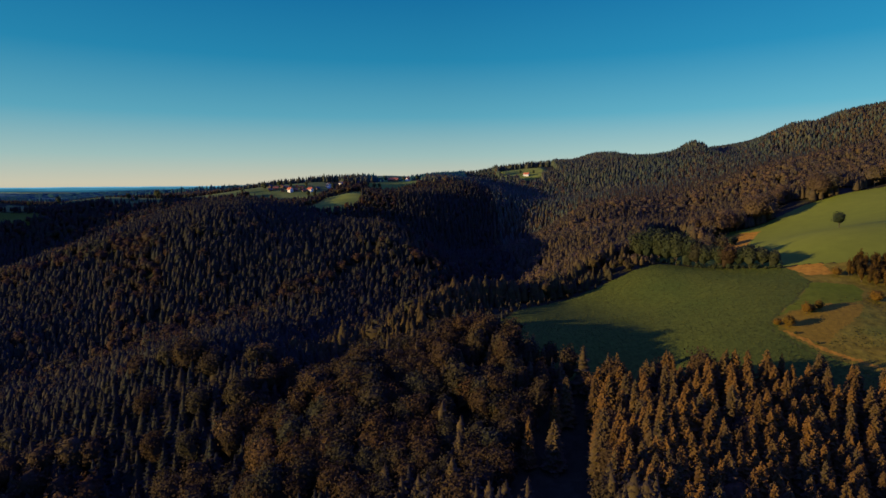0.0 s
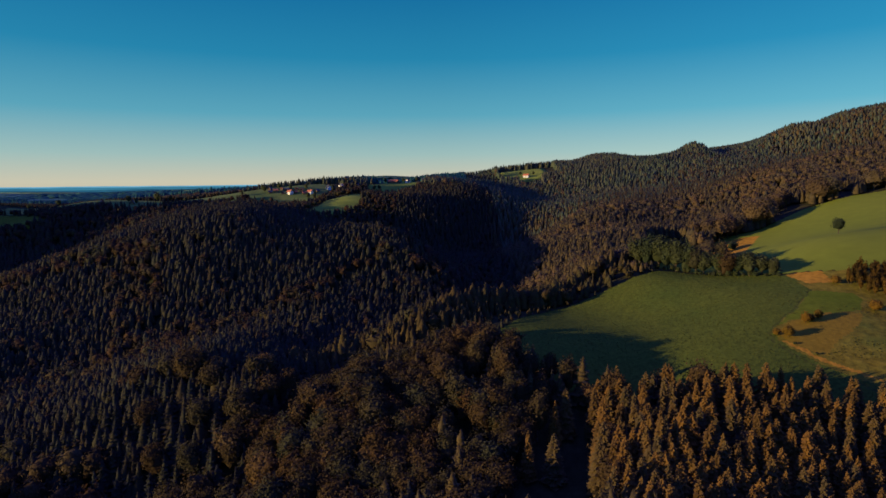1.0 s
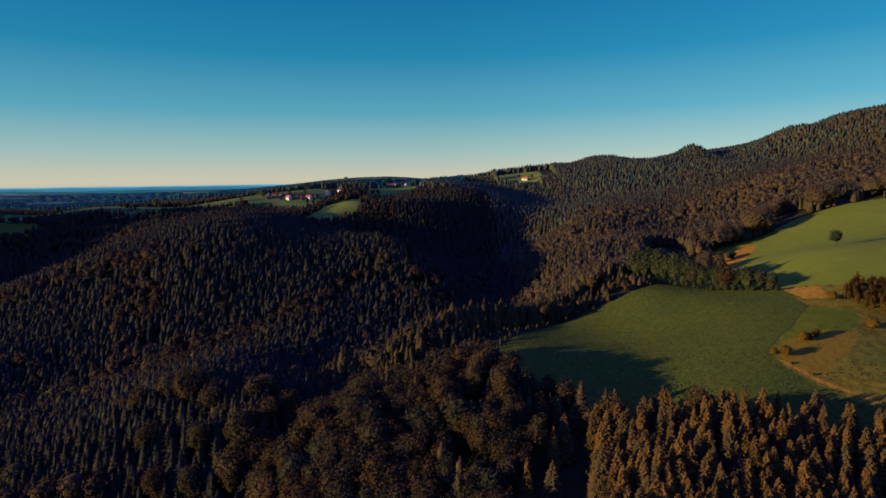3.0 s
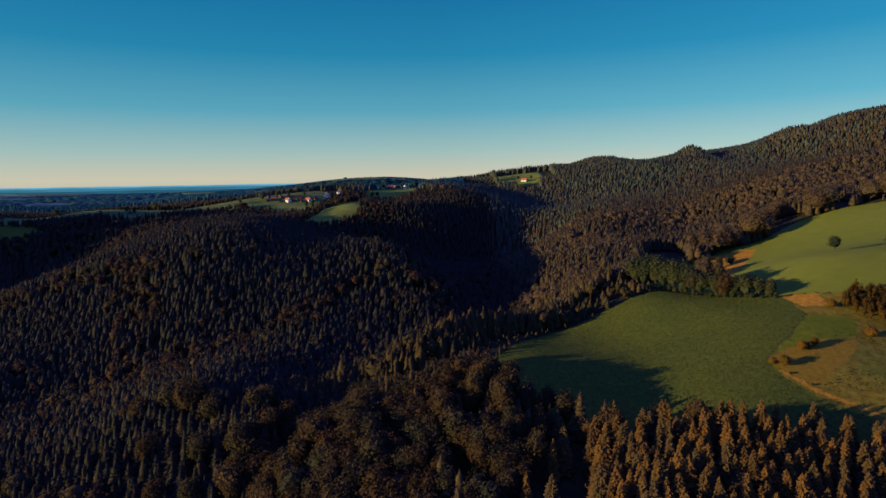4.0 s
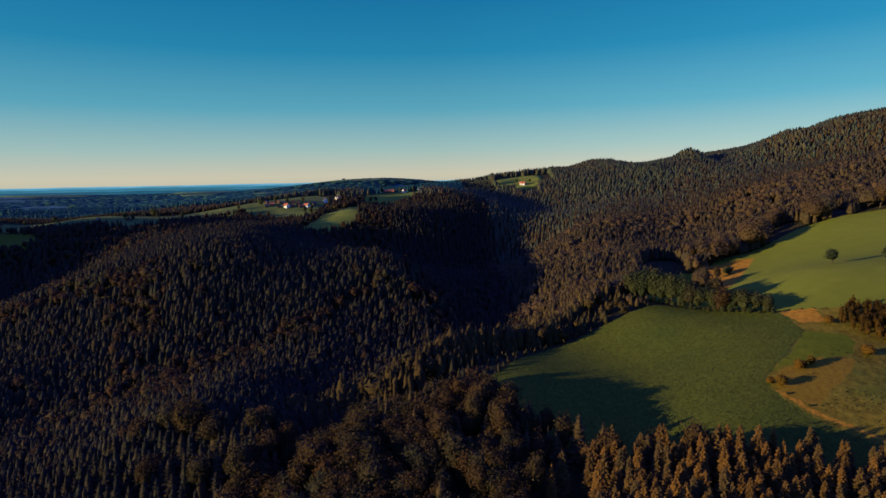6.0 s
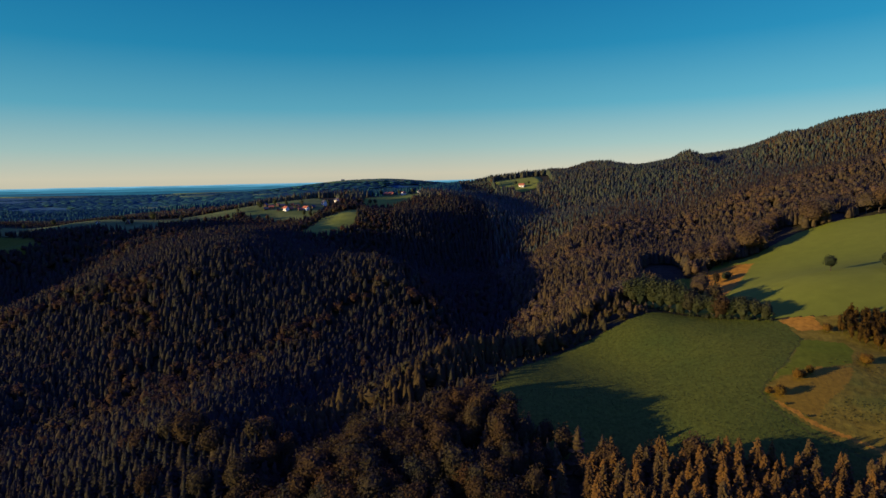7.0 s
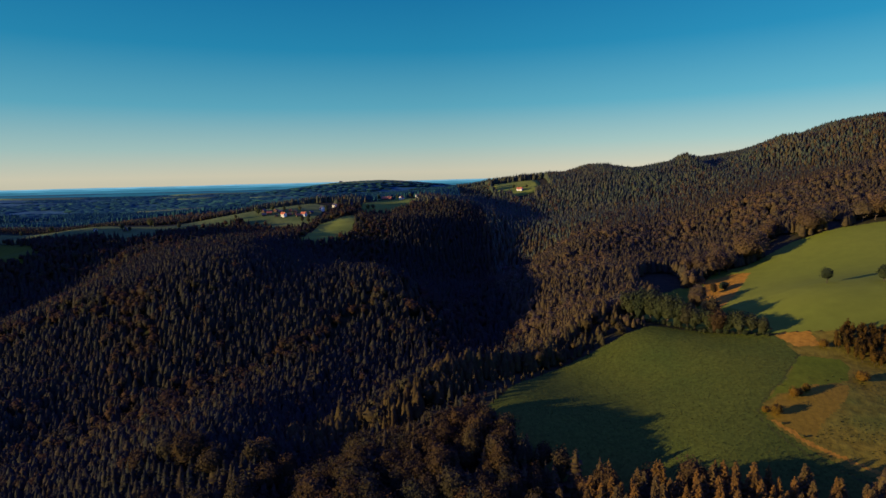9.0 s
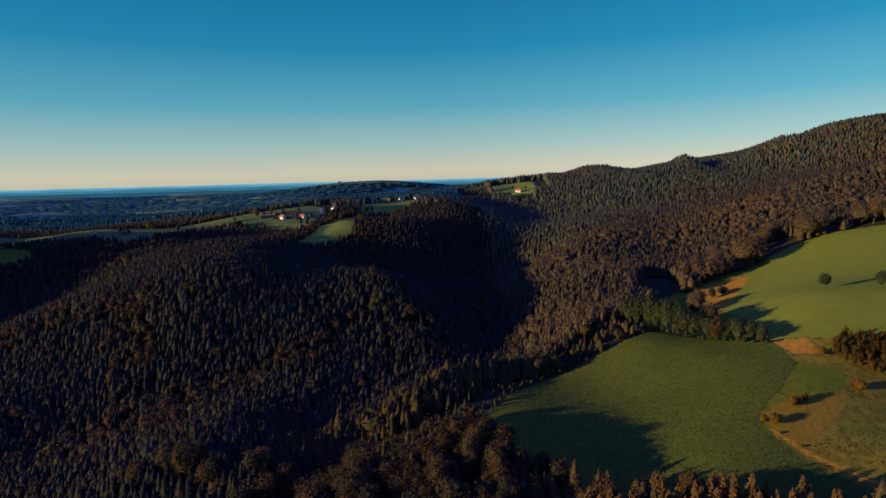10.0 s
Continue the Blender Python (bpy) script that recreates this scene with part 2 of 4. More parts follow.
landform(900, 1900, 500, 300, 0, 40.0)
landform(437, 1005, 34, 34, 0, 12.0)  # knobs and notches of the mountain's crest
landform(482, 1012, 20, 40, 0, -8.0)
landform(303, 1115, 42, 30, 0, 9.0)
landform(252, 1110, 16, 30, 0, -5.0)
landform(570, 958, 38, 30, 45, 7.0)
landform(628, 1005, 13, 34, 0, -21.0)
landform(405, 1040, 18, 40, 0, -9.0)
landform(375, 1075, 30, 42, 0, -11.0)
landform(548, 1070, 40, 50, 0, -12.0)
# spurs, brows and hollows of the wooded hills
landform(87, 803, 95, 95, 0, 20.5)
landform(-157, 506, 95, 95, 0, 12.6)
landform(-356, 665, 95, 95, 0, 15.4)
landform(81, 518, 45, 45, 0, 15.7)
landform(237, 856, 65, 65, 0, -12.6)
landform(-141, 658, 45, 45, 0, 16.8)
landform(56, 176, 30, 30, 0, 5.6)
landform(-297, 402, 45, 45, 0, 6.4)
landform(-57, 210, 30, 30, 0, 5.6)
landform(-142, 800, 65, 65, 0, -3.2)
landform(16, 414, 30, 30, 0, 8.8)
landform(-478, 690, 65, 65, 0, -18.1)
landform(426, 589, 65, 65, 0, -5.3)
landform(-32, 446, 30, 30, 0, -4.9)
landform(1, 292, 30, 30, 0, -2.6)
landform(165, 727, 95, 95, 0, 10.7)
landform(87, 803, 65, 65, 0, 21.1)
landform(-10, 882, 65, 65, 0, 7.8)
landform(187, 469, 45, 45, 0, 4.2)
landform(274, 489, 45, 45, 0, -4.4)
landform(-432, 725, 65, 65, 0, 16.2)
landform(-253, 674, 65, 65, 0, 8.3)
landform(591, 779, 65, 65, 0, 6.4)
landform(205, 994, 95, 95, 0, -2.8)
landform(411, 888, 65, 65, 0, -3.4)
landform(91, 436, 30, 30, 0, -2.9)
landform(2, 222, 30, 30, 0, -2.3)
landform(-205, 276, 30, 30, 0, 2.9)
landform(-160, 912, 160, 45, 30, 10.2)
landform(-285, 852, 45, 30, 30, 2.0)  # the plateau's crest behind the village
landform(145, 1090, 70, 45, 20, 6.0)
landform(590, 1108, 40, 45, 0, -4.5)
landform(463, 1000, 10, 34, 0, -9.0)
landform(657, 1046, 9, 50, 0, -8.0)
landform(367, 1012, 24, 30, 0, -3.0)
landform(690, 955, 60, 50, 0, 3.5)
landform(597, 982, 22, 30, 0, 3.0)
landform(437, 1006, 13, 20, 0, 5.0)
landform(80, 690, 45, 60, 0, -22.0)  # the valley dug and the spur west of it raised to shade it
landform(-55, 740, 40, 40, 0, 14.0)
landform(35, 400, 28, 40, 20, -9.0)
landform(-385, 800, 55, 50, 20, -7.0)
landform(-10, 895, 40, 40, 0, 6.0)
# unseen western rise, added to shade the left valley
landform(-780, 515, 90, 75, 0, 32.0)
landform(-150, 225, 60, 40, -20, 3.0)
landform(-430, 800, 100, 36, 0, -5.0)  # the plateau's flat western end and the wooded rise behind it
landform(-335, 965, 135, 52, 0, 14.0)


def ground_z(x, y):
    x, y = np.asarray(x, float), np.asarray(y, float)
    z = 38 + 0.0128 * (y - 1000)
    for cx, cy, a, b, t, h in LANDFORMS:
        c, s = math.cos(t), math.sin(t)
        u, v = (x - cx) * c + (y - cy) * s, (y - cy) * c - (x - cx) * s
        z = z + h * np.exp(-0.5 * ((u / a) ** 2 + (v / b) ** 2))
    far = np.clip((y - 1200) / 800, 0, 1)
    far = far * np.clip((3600 - y) / 1200, 0, 1)
    return z + far * (5 * np.sin(x / 310 + y / 420) * np.sin(y / 260 + 1) + 3 * np.sin(x / 140 - y / 190))


def lattice(x, y, size, seed):
    """Smooth value noise in the plan, 0 to 1."""
    gx, gy = np.asarray(x) / size, np.asarray(y) / size
    ix, iy = np.floor(gx).astype(np.int64), np.floor(gy).astype(np.int64)
    fx, fy = gx - ix, gy - iy
    fx, fy = fx * fx * (3 - 2 * fx), fy * fy * (3 - 2 * fy)

    def corner(a, b):
        n = (a * 374761393 + b * 668265263 + seed * 974634777) & 0x7FFFFFFF
        n = ((n ^ (n >> 13)) * 1274126177) & 0x7FFFFFFF
        return ((n ^ (n >> 16)) & 0xFFFF) / 65535.0

    low = corner(ix, iy) * (1 - fx) + corner(ix + 1, iy) * fx
    high = corner(ix, iy + 1) * (1 - fx) + corner(ix + 1, iy + 1) * fx
    return low * (1 - fy) + high * fy


def mesh_of(name, verts, faces, materials, tint=None, slots=None, smooth=False):
    """A mesh from arrays of corners and of faces that all have equally many corners."""
    verts, faces = np.asarray(verts, np.float32), np.asarray(faces, np.int32)
    me = bpy.data.meshes.new(name)
    n, k = faces.shape
    me.vertices.add(len(verts))
    me.vertices.foreach_set("co", verts.ravel())
    me.loops.add(n * k)
    me.loops.foreach_set("vertex_index", faces.ravel())
    me.polygons.add(n)
    me.polygons.foreach_set("loop_start", np.arange(0, n * k, k, dtype=np.int32))
    me.polygons.foreach_set("use_smooth", np.full(n, smooth))
    for material in materials:
        me.materials.append(material)
    if slots is not None:
        me.polygons.foreach_set("material_index", np.asarray(slots, np.int32))
    if tint is not None:
        me.attributes.new("tint", "FLOAT", "POINT").data.foreach_set("value", np.asarray(tint, np.float32))
    me.update(calc_edges=True)
    return me


def part(name, mesh, parent, label=""):
    ob = new(name, mesh)
    ob.parent = parent
    return tagged(ob, label) if label else ob


def spaced(*runs):
    """Grid lines from (start, end, step) runs."""
    return np.concatenate([np.arange(a, b, s) for a, b, s in runs])


def build_ground():
    xs = spaced((-4400, -1200, 160), (-1200, -680, 20), (-680, -420, 8), (-420, 0, 5), (0, 330, 3), (330, 900, 14), (900, 4401, 250))
    ys = spaced((-700, 100, 40), (100, 180, 5), (180, 480, 3), (480, 540, 5), (540, 640, 10), (640, 1000, 6), (1000, 1300, 12), (1300, 2600, 40), (2600, 4951, 90))
    gx, gy = np.meshgrid(xs, ys)
    verts = np.c_[gx.ravel(), gy.ravel(), ground_z(gx, gy).ravel()]
    w, h = len(xs), len(ys)
    i = (np.arange(h - 1)[:, None] * w + np.arange(w - 1)).ravel()
    faces = np.c_[i, i + 1, i + w + 1, i + w]
    ob = new("ground", mesh_of("ground", verts, faces, [FLOOR, HAZED_PLAIN], slots=verts[i, 1] > 1250, smooth=True))
    tagged(ob, "dark forest floor on rolling hills down to a far plain", "ground", kind="structure")


build_ground()


def smooth_outline(corners, step=2.0, wobble=0.6, seed=1):
    """A closed line through the corners, rounded, with small unevenness."""
    p = np.array(corners, float)
    n = len(p)
    out = []
    for i in range(n):
        a, b, c, d = p[i - 1], p[i], p[(i + 1) % n], p[(i + 2) % n]
        k = max(2, int(np.linalg.norm(c - b) / step))
        t = (np.arange(k) / k)[:, None]
        m1, m2 = (c - a) * 0.35, (d - b) * 0.35
        out.append((2 * t**3 - 3 * t**2 + 1) * b + (t**3 - 2 * t**2 + t) * m1 + (3 * t**2 - 2 * t**3) * c + (t**3 - t**2) * m2)
    p = np.concatenate(out)
    p[:, 0] += wobble * (lattice(p[:, 0], p[:, 1], 4, seed) - 0.5) * 2
    p[:, 1] += wobble * (lattice(p[:, 0], p[:, 1], 4, seed + 7) - 0.5) * 2
    return p


def inside(x, y, outline):
    px, py = outline[:, 0], outline[:, 1]
    qx, qy = np.roll(px, -1), np.roll(py, -1)
    odd = np.zeros(np.shape(x), bool)
    for ax, ay, bx, by in zip(px, py, qx, qy):
        if ay != by:
            odd ^= ((ay > y) != (by > y)) & (x < (bx - ax) * (y - ay) / (by - ay) + ax)
    return odd


OPEN_LAND = []


def field(name, corners, centre, material, label, lift=0.1, rings=24, step=2.0, wobble=0.6, clear=True):
    """A sheet of grass or bare soil that follows the ground, round a centre that sees all its edge."""
    edge = smooth_outline(corners, step, wobble)
    n = len(edge)
    f = np.linspace(1, 0.02, rings)[:, None, None]
    pts = (np.array(centre) + (edge - np.array(centre)) * f).reshape(-1, 2)
    lifted = lift * np.ones(len(pts))
    lifted[:n] = -0.15
    pts[n:2 * n] = np.array(centre) + (edge - np.array(centre)) * 0.995
    verts = np.c_[pts, ground_z(pts[:, 0], pts[:, 1]) + lifted]
    r, i = np.meshgrid(np.arange(rings - 1), np.arange(n), indexing="ij")
    j = (i + 1) % n
    faces = np.c_[(r * n + i).ravel(), (r * n + j).ravel(), ((r + 1) * n + j).ravel(), ((r + 1) * n + i).ravel()]
    ob = new(name, mesh_of(name, verts, faces, [material], smooth=True))
    tagged(ob, label, "field", kind="structure")
    if clear:
        OPEN_LAND.append(np.array(corners, float))
    return ob


def strip(name, line, width, material, label, lift=0.3, category="track", wobble=0.3):
    """A narrow band along a line in the plan."""
    p = np.array(line, float)
    d = np.r_[0, np.cumsum(np.linalg.norm(np.diff(p, axis=0), axis=1))]
    s = np.linspace(0, d[-1], int(d[-1] / 1.5) + 2)
    c = np.c_[np.interp(s, d, p[:, 0]), np.interp(s, d, p[:, 1])]
    for _ in range(3):
        c[1:-1] = (c[:-2] + 2 * c[1:-1] + c[2:]) / 4
    t = np.gradient(c, axis=0)
    t /= np.linalg.norm(t, axis=1)[:, None]
    side = np.c_[-t[:, 1], t[:, 0]]
    w = width * (0.75 + 0.5 * lattice(s, s * 0, 3, 3)) / 2
    rows = [c + side * (w * k)[:, None] + wobble * (lattice(s, s * 0 + k * 9, 2, 5)[:, None] - 0.5) for k in (-1.0, -0.6, 0.0, 0.6, 1.0)]
    lifts = [-0.1, lift, lift, lift, -0.1]
    verts = np.concatenate([np.c_[r, ground_z(r[:, 0], r[:, 1]) + h] for r, h in zip(rows, lifts)])
    n = len(s)
    k, i = np.meshgrid(np.arange(4), np.arange(n - 1), indexing="ij")
    a = (k * n + i).ravel()
    faces = np.c_[a, a + n, a + n + 1, a + 1]
    return tagged(new(name, mesh_of(name, verts, faces, [material], smooth=True)), label, category, kind="structure")


# fields round the near meadow: they tile one another, cell by cell
def near_line(x, y, line):
    """How far a place is from a line in the plan."""
    best = np.full(np.shape(x), 1e9)
    for (ax, ay), (bx, by) in zip(line[:-1], line[1:]):
        dx, dy = bx - ax, by - ay
        t = np.clip(((x - ax) * dx + (y - ay) * dy) / (dx * dx + dy * dy), 0, 1)
        best = np.minimum(best, np.hypot(x - ax - t * dx, y - ay - t * dy))
    return best


def tiled_fields(x0, x1, y0, y1, cell, zones, lift=0.1):
    """Lays zones over the ground; the first zone that holds a cell gets it. A zone is an area, or a line with its half-width."""
    xs, ys = np.arange(x0, x1 + cell, cell), np.arange(y0, y1 + cell, cell)
    gx, gy = np.meshgrid(xs, ys)
    verts = np.c_[gx.ravel(), gy.ravel(), ground_z(gx, gy).ravel() + lift]
    w, h = len(xs), len(ys)
    k = (np.arange(h - 1)[:, None] * w + np.arange(w - 1)).ravel()
    faces = np.c_[k, k + 1, k + w + 1, k + w]
    cx, cy = verts[k, 0] + cell / 2, verts[k, 1] + cell / 2
    px = cx + 1.2 * (lattice(cx, cy, 3, 61) - 0.5) + 2.0 * (lattice(cx, cy, 9, 62) - 0.5)
    py = cy + 1.2 * (lattice(cx, cy, 3, 63) - 0.5) + 2.0 * (lattice(cx, cy, 9, 64) - 0.5)
    free = np.ones(len(k), bool)
    for name, shape, half, material, label in zones:
        here = (near_line(px, py, shape) < half * (0.7 + 0.6 * lattice(cx, cy, 5, 65)) if half else inside(px, py, np.array(shape, float))) & free
        free &= ~here
        used, f = np.unique(faces[here], return_inverse=True)
        ob = new(name, mesh_of(name, verts[used], f.reshape(-1, 4), [material], smooth=True))
        tagged(ob, label, "track" if half else "field", kind="structure")
        if not half:
            OPEN_LAND.append(np.array(shape, float))


MEADOW_EDGE = [(20, 261), (36, 285), (64, 308), (90, 321), (128, 337), (156, 323), (184, 302), (182, 279), (161, 259), (144, 243), (140, 234), (141, 227),
               (149, 212), (163, 199), (173, 188), (140, 187), (100, 194), (64, 206), (46, 216), (30, 229), (20, 244)]
PASTURE_EDGE = [(173, 187), (150, 205), (138, 228), (138, 240), (160, 262), (181, 282), (183, 303), (206, 298), (240, 290), (310, 284), (325, 230), (320, 190), (250, 166)]
tiled_fields(14, 262, 164, 342, 1.0, (
    ("farm_track", [(183, 280), (161, 260), (145, 245), (140, 239)], 0.45, RUT, "dark wheel rut across the meadow grass"),
    ("sandy_bank", [(142, 232), (147, 221), (153, 214), (162, 205), (170, 197), (184, 188)], 1.0, STRAW, "orange sandy bank with dry grass"),
    ("meadow_path", [(140, 240), (137, 232), (139, 225), (145, 212), (158, 199), (168, 189)], 0.5, RUT, "faint worn track along the meadow's edge"),
    ("straw_corner", [(182, 301), (190, 303), (201, 299), (197, 286), (186, 288)], 0, STRAW, "orange bare soil beside the hedge"),
    ("damp_meadow", [(182, 279), (197, 273), (197, 264), (189, 255), (165, 252), (154, 249), (145, 244), (162, 259)], 0, GREEN, "smooth green strip of grass beside the track"),
    ("dry_meadow", [(143, 240), (155, 248), (164, 251), (179, 254), (187, 253), (182, 243), (164, 230), (151, 221), (142, 229)], 0, STUBBLE, "dry yellow-brown grass patch beside two bushes"),
    ("meadow", MEADOW_EDGE, 0, MEADOW, "olive green mown meadow sloping between dark woods"),
    ("rough_pasture", PASTURE_EDGE, 0, ROUGH, "rough brown and olive pasture dotted with tussocks"),
))
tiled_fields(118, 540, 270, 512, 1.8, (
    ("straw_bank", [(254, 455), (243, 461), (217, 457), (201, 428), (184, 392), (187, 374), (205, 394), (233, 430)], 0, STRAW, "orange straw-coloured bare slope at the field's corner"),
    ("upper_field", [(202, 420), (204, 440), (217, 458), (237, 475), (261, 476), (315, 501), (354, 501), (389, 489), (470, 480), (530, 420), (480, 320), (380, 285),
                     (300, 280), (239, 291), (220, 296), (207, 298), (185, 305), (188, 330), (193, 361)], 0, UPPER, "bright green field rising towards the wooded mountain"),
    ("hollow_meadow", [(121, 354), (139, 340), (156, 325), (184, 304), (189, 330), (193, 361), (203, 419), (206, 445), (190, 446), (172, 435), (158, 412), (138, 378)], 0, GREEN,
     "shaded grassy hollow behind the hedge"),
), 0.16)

# fields round the village and on the plateau
tiled_fields(-640, -8, 640, 1010, 4.0, (
    ("village_meadow", [(-113, 822), (-131, 808), (-154, 762), (-157, 715), (-167, 672), (-141, 655), (-120, 688), (-104, 713)], 0, FAR_GRASS, "bright green meadow sloping below the village"),
    ("farm_meadow", [(-118, 905), (-88, 945), (-62, 965), (-26, 960), (-28, 905), (-36, 886), (-61, 871), (-112, 842)], 0, FAR_GRASS, "olive meadow below the long farmhouse"),
    ("ridge_pasture", [(-612, 810), (-545, 808), (-486, 778), (-420, 772), (-370, 790), (-330, 826), (-290, 862), (-200, 905), (-168, 872), (-168, 850), (-171, 778), (-182, 757), (-219, 763), (-234, 785), (-256, 788),
                       (-270, 803), (-315, 772), (-333, 728), (-344, 690), (-366, 675), (-453, 715), (-517, 741), (-600, 762)], 0, HAY, "long olive pasture on the plateau's edge round the village houses"),
), 0.6)
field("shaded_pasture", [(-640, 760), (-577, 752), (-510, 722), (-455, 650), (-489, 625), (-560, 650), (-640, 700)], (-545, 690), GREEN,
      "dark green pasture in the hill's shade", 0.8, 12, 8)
field("hilltop_field", [(108, 1092), (130, 1112), (186, 1112), (190, 1050), (180, 1015), (154, 1002), (128, 1003), (110, 1024)], (148, 1060), FAR_GRASS, "bright hilltop field above the farm", 0.5, 10, 6)

OUTLINES = OPEN_LAND + [np.array(c, float) for c in ([(178, 302), (212, 286), (220, 304), (190, 316)], [(112, 352), (135, 328), (155, 314), (184, 296), (194, 306), (165, 332), (140, 352), (121, 364)],
                                                         [(100, 1005), (130, 1003), (134, 970), (168, 970), (172, 1003), (200, 1006), (212, 1122), (104, 1122)],
                                                         [(172, 184), (135, 200), (126, 240), (150, 275), (182, 304), (206, 292), (320, 252), (320, 188)],
                                                         [(182, 300), (194, 278), (200, 262), (250, 258), (290, 262), (300, 282), (235, 296)],
                                                         [(-255, 806), (-170, 770), (-150, 840), (-150, 880), (-190, 900), (-255, 862)], [(-110, 930), (-70, 940), (-20, 960), (-20, 1000), (-110, 1000)],
                                                         [(-640, 770), (-480, 740), (-300, 830), (-200, 880), (-140, 890), (-60, 968), (-60, 980), (-140, 915), (-200, 912), (-300, 872), (-380, 812), (-480, 800), (-640, 822)],
                                                         [(283, 482), (322, 500), (330, 520), (318, 530), (298, 522), (284, 504)], [(345, 500), (368, 505), (374, 528), (352, 532)], [(365, 486), (480, 472), (480, 496), (372, 514)],
                                                         [(158, 432), (182, 417), (200, 455), (203, 488), (184, 499), (166, 470)])]


def is_open(x, y):
    odd = np.zeros(np.shape(x), bool)
    for outline in OUTLINES:
        odd |= inside(x, y, outline)
    return odd


# ---- trees ----
def ico():
    bm = bmesh.new()
    bmesh.ops.create_icosphere(bm, subdivisions=1, radius=1.0)
    v = np.array([p.co[:] for p in bm.verts])
    f = np.array([[q.index for q in face.verts] for face in bm.faces])
    bm.free()
    return v, f


def ico_fine():
    bm = bmesh.new()
    bmesh.ops.create_icosphere(bm, subdivisions=2, radius=1.0)
    v = np.array([p.co[:] for p in bm.verts])
    f = np.array([[q.index for q in face.verts] for face in bm.faces])
    bm.free()
    return v, f


ICO, ICO_FINE = ico(), ico_fine()


def joined(pieces):
    verts, faces, base = [], [], 0
    for v, f in pieces:
        verts.append(np.asarray(v, float))
        faces.append(np.asarray(f, int) + base)
        base += len(v)
    return np.concatenate(verts), np.concatenate(faces)


def spruce_crown(rng, boughs=190, width=0.15, full=True, blunt=0.66):
    """A spruce one high: drooping boughs set in a spiral, each a ridged spray with side twigs."""
    pieces = []
    lean = rng.uniform(-0.012, 0.012, 2)
    turn = rng.uniform(0, 6.28)
    bulge = blunt + rng.uniform(-0.13, 0.13)
    for k in range(boughs):
        f = (k + rng.uniform(0, 1)) / boughs
        t = 0.10 + 0.89 * (1 - (1 - f) ** 0.78)
        reach = width * ((1 - t) ** bulge) + 0.008
        a = turn + 2.39996 * k + rng.uniform(-0.5, 0.5)
        r = reach * rng.choice((0.75, 0.95, 1.05, 1.25))
        droop = r * rng.uniform(0.2, 0.65)
        w = r * rng.uniform(0.24, 0.40) + 0.006
        d, s = np.array([math.cos(a), math.sin(a), 0]), np.array([-math.sin(a), math.cos(a), 0])
        root = np.array([lean[0] * t, lean[1] * t, t]) + d * r * 0.15
        mid = root + d * r * 0.5 + np.array([0, 0, -droop * 0.35])
        tip = root + d * r * 0.85 + np.array([0, 0, -droop * 0.8 + 0.01])
        sag = np.array([0, 0, -w * 0.6])
        if full:
            v = [root + np.array([0, 0, 0.014]), mid + s * w + sag, mid + np.array([0, 0, 0.008]), mid - s * w + sag, tip]
            pieces.append((v, [(0, 1, 2), (0, 2, 3), (2, 1, 4), (2, 4, 3)]))
        else:
            pieces.append(([root + np.array([0, 0, 0.03]), mid + s * w * 1.4 + sag, tip, mid - s * w * 1.4 + sag], [(0, 1, 2), (0, 2, 3)]))
    top = [(0.010, 0, 0.93), (-0.005, 0.009, 0.93), (-0.005, -0.009, 0.93), (lean[0], lean[1], 1.02)]
    pieces.append((top, [(0, 1, 3), (1, 2, 3), (2, 0, 3)]))
    return joined(pieces)


def lump_crown(rng, rings, points, width, full=1.7, boughs=0, rough=0.2):
    """A tree in a closed wood: an uneven blunt cone, with short sprays standing out of it."""
    a0, verts, faces = rng.uniform(0, 6.28), [], []
    for k in range(rings):
        t = 0.12 + 0.80 * k / rings
        a = a0 + 0.5 * k + np.arange(points) * 6.283 / points + rng.uniform(-0.2, 0.2, points)
        r = width * (1 - t ** full) * rng.uniform(1 - rough, 1 + rough, points)
        verts.append(np.c_[r * np.cos(a), r * np.sin(a), t + rng.uniform(-0.05, 0.05, points)])
        if k:
            i, j = np.arange(points), (np.arange(points) + 1) % points
            lo, hi = (k - 1) * points, k * points
            faces += [np.c_[lo + i, lo + j, hi + i], np.c_[hi + i, lo + j, hi + j]]
    top = rings * points
    i, j = np.arange(points), (np.arange(points) + 1) % points
    faces.append(np.c_[top - points + i, top - points + j, np.full(points, top)])
    verts.append(np.array([[rng.uniform(-0.02, 0.02), rng.uniform(-0.02, 0.02), 1.0]]))
    pieces = [(np.concatenate(verts), np.concatenate(faces))]
    for k in range(boughs):
        t = 0.3 + 0.66 * (k + rng.random()) / boughs
        a, r = 2.39996 * k + rng.uniform(-0.4, 0.4), width * (1 - t ** full) + 0.01
        d, s = np.array([math.cos(a), math.sin(a), 0]), np.array([-math.sin(a), math.cos(a), 0])
        c, w = np.array([0, 0, t]) + d * r * 0.8, 0.03 + r * rng.uniform(0.18, 0.34)
        tip = c + d * r * rng.uniform(0.3, 0.6) + np.array([0, 0, rng.uniform(-0.06, 0.02)])
        pieces.append(([c + np.array([0, 0, 0.045]), c + s * w - np.array([0, 0, 0.02]), tip, c - s * w - np.array([0, 0, 0.02])], [(0, 1, 2), (0, 2, 3)]))
    return joined(pieces)


def crown_radius(rng, count=11):
    """Uneven radius of a broad crown by direction: a few soft bulges on a dome."""
    axes = rng.normal(size=(count, 3))
    axes /= np.linalg.norm(axes, axis=1)[:, None]
    size = rng.uniform(0.12, 0.36, count)

    def radius(d):
        near = np.clip(d @ axes.T, 0, 1) ** 10
        return 0.80 + (near * size).sum(1)

    return radius


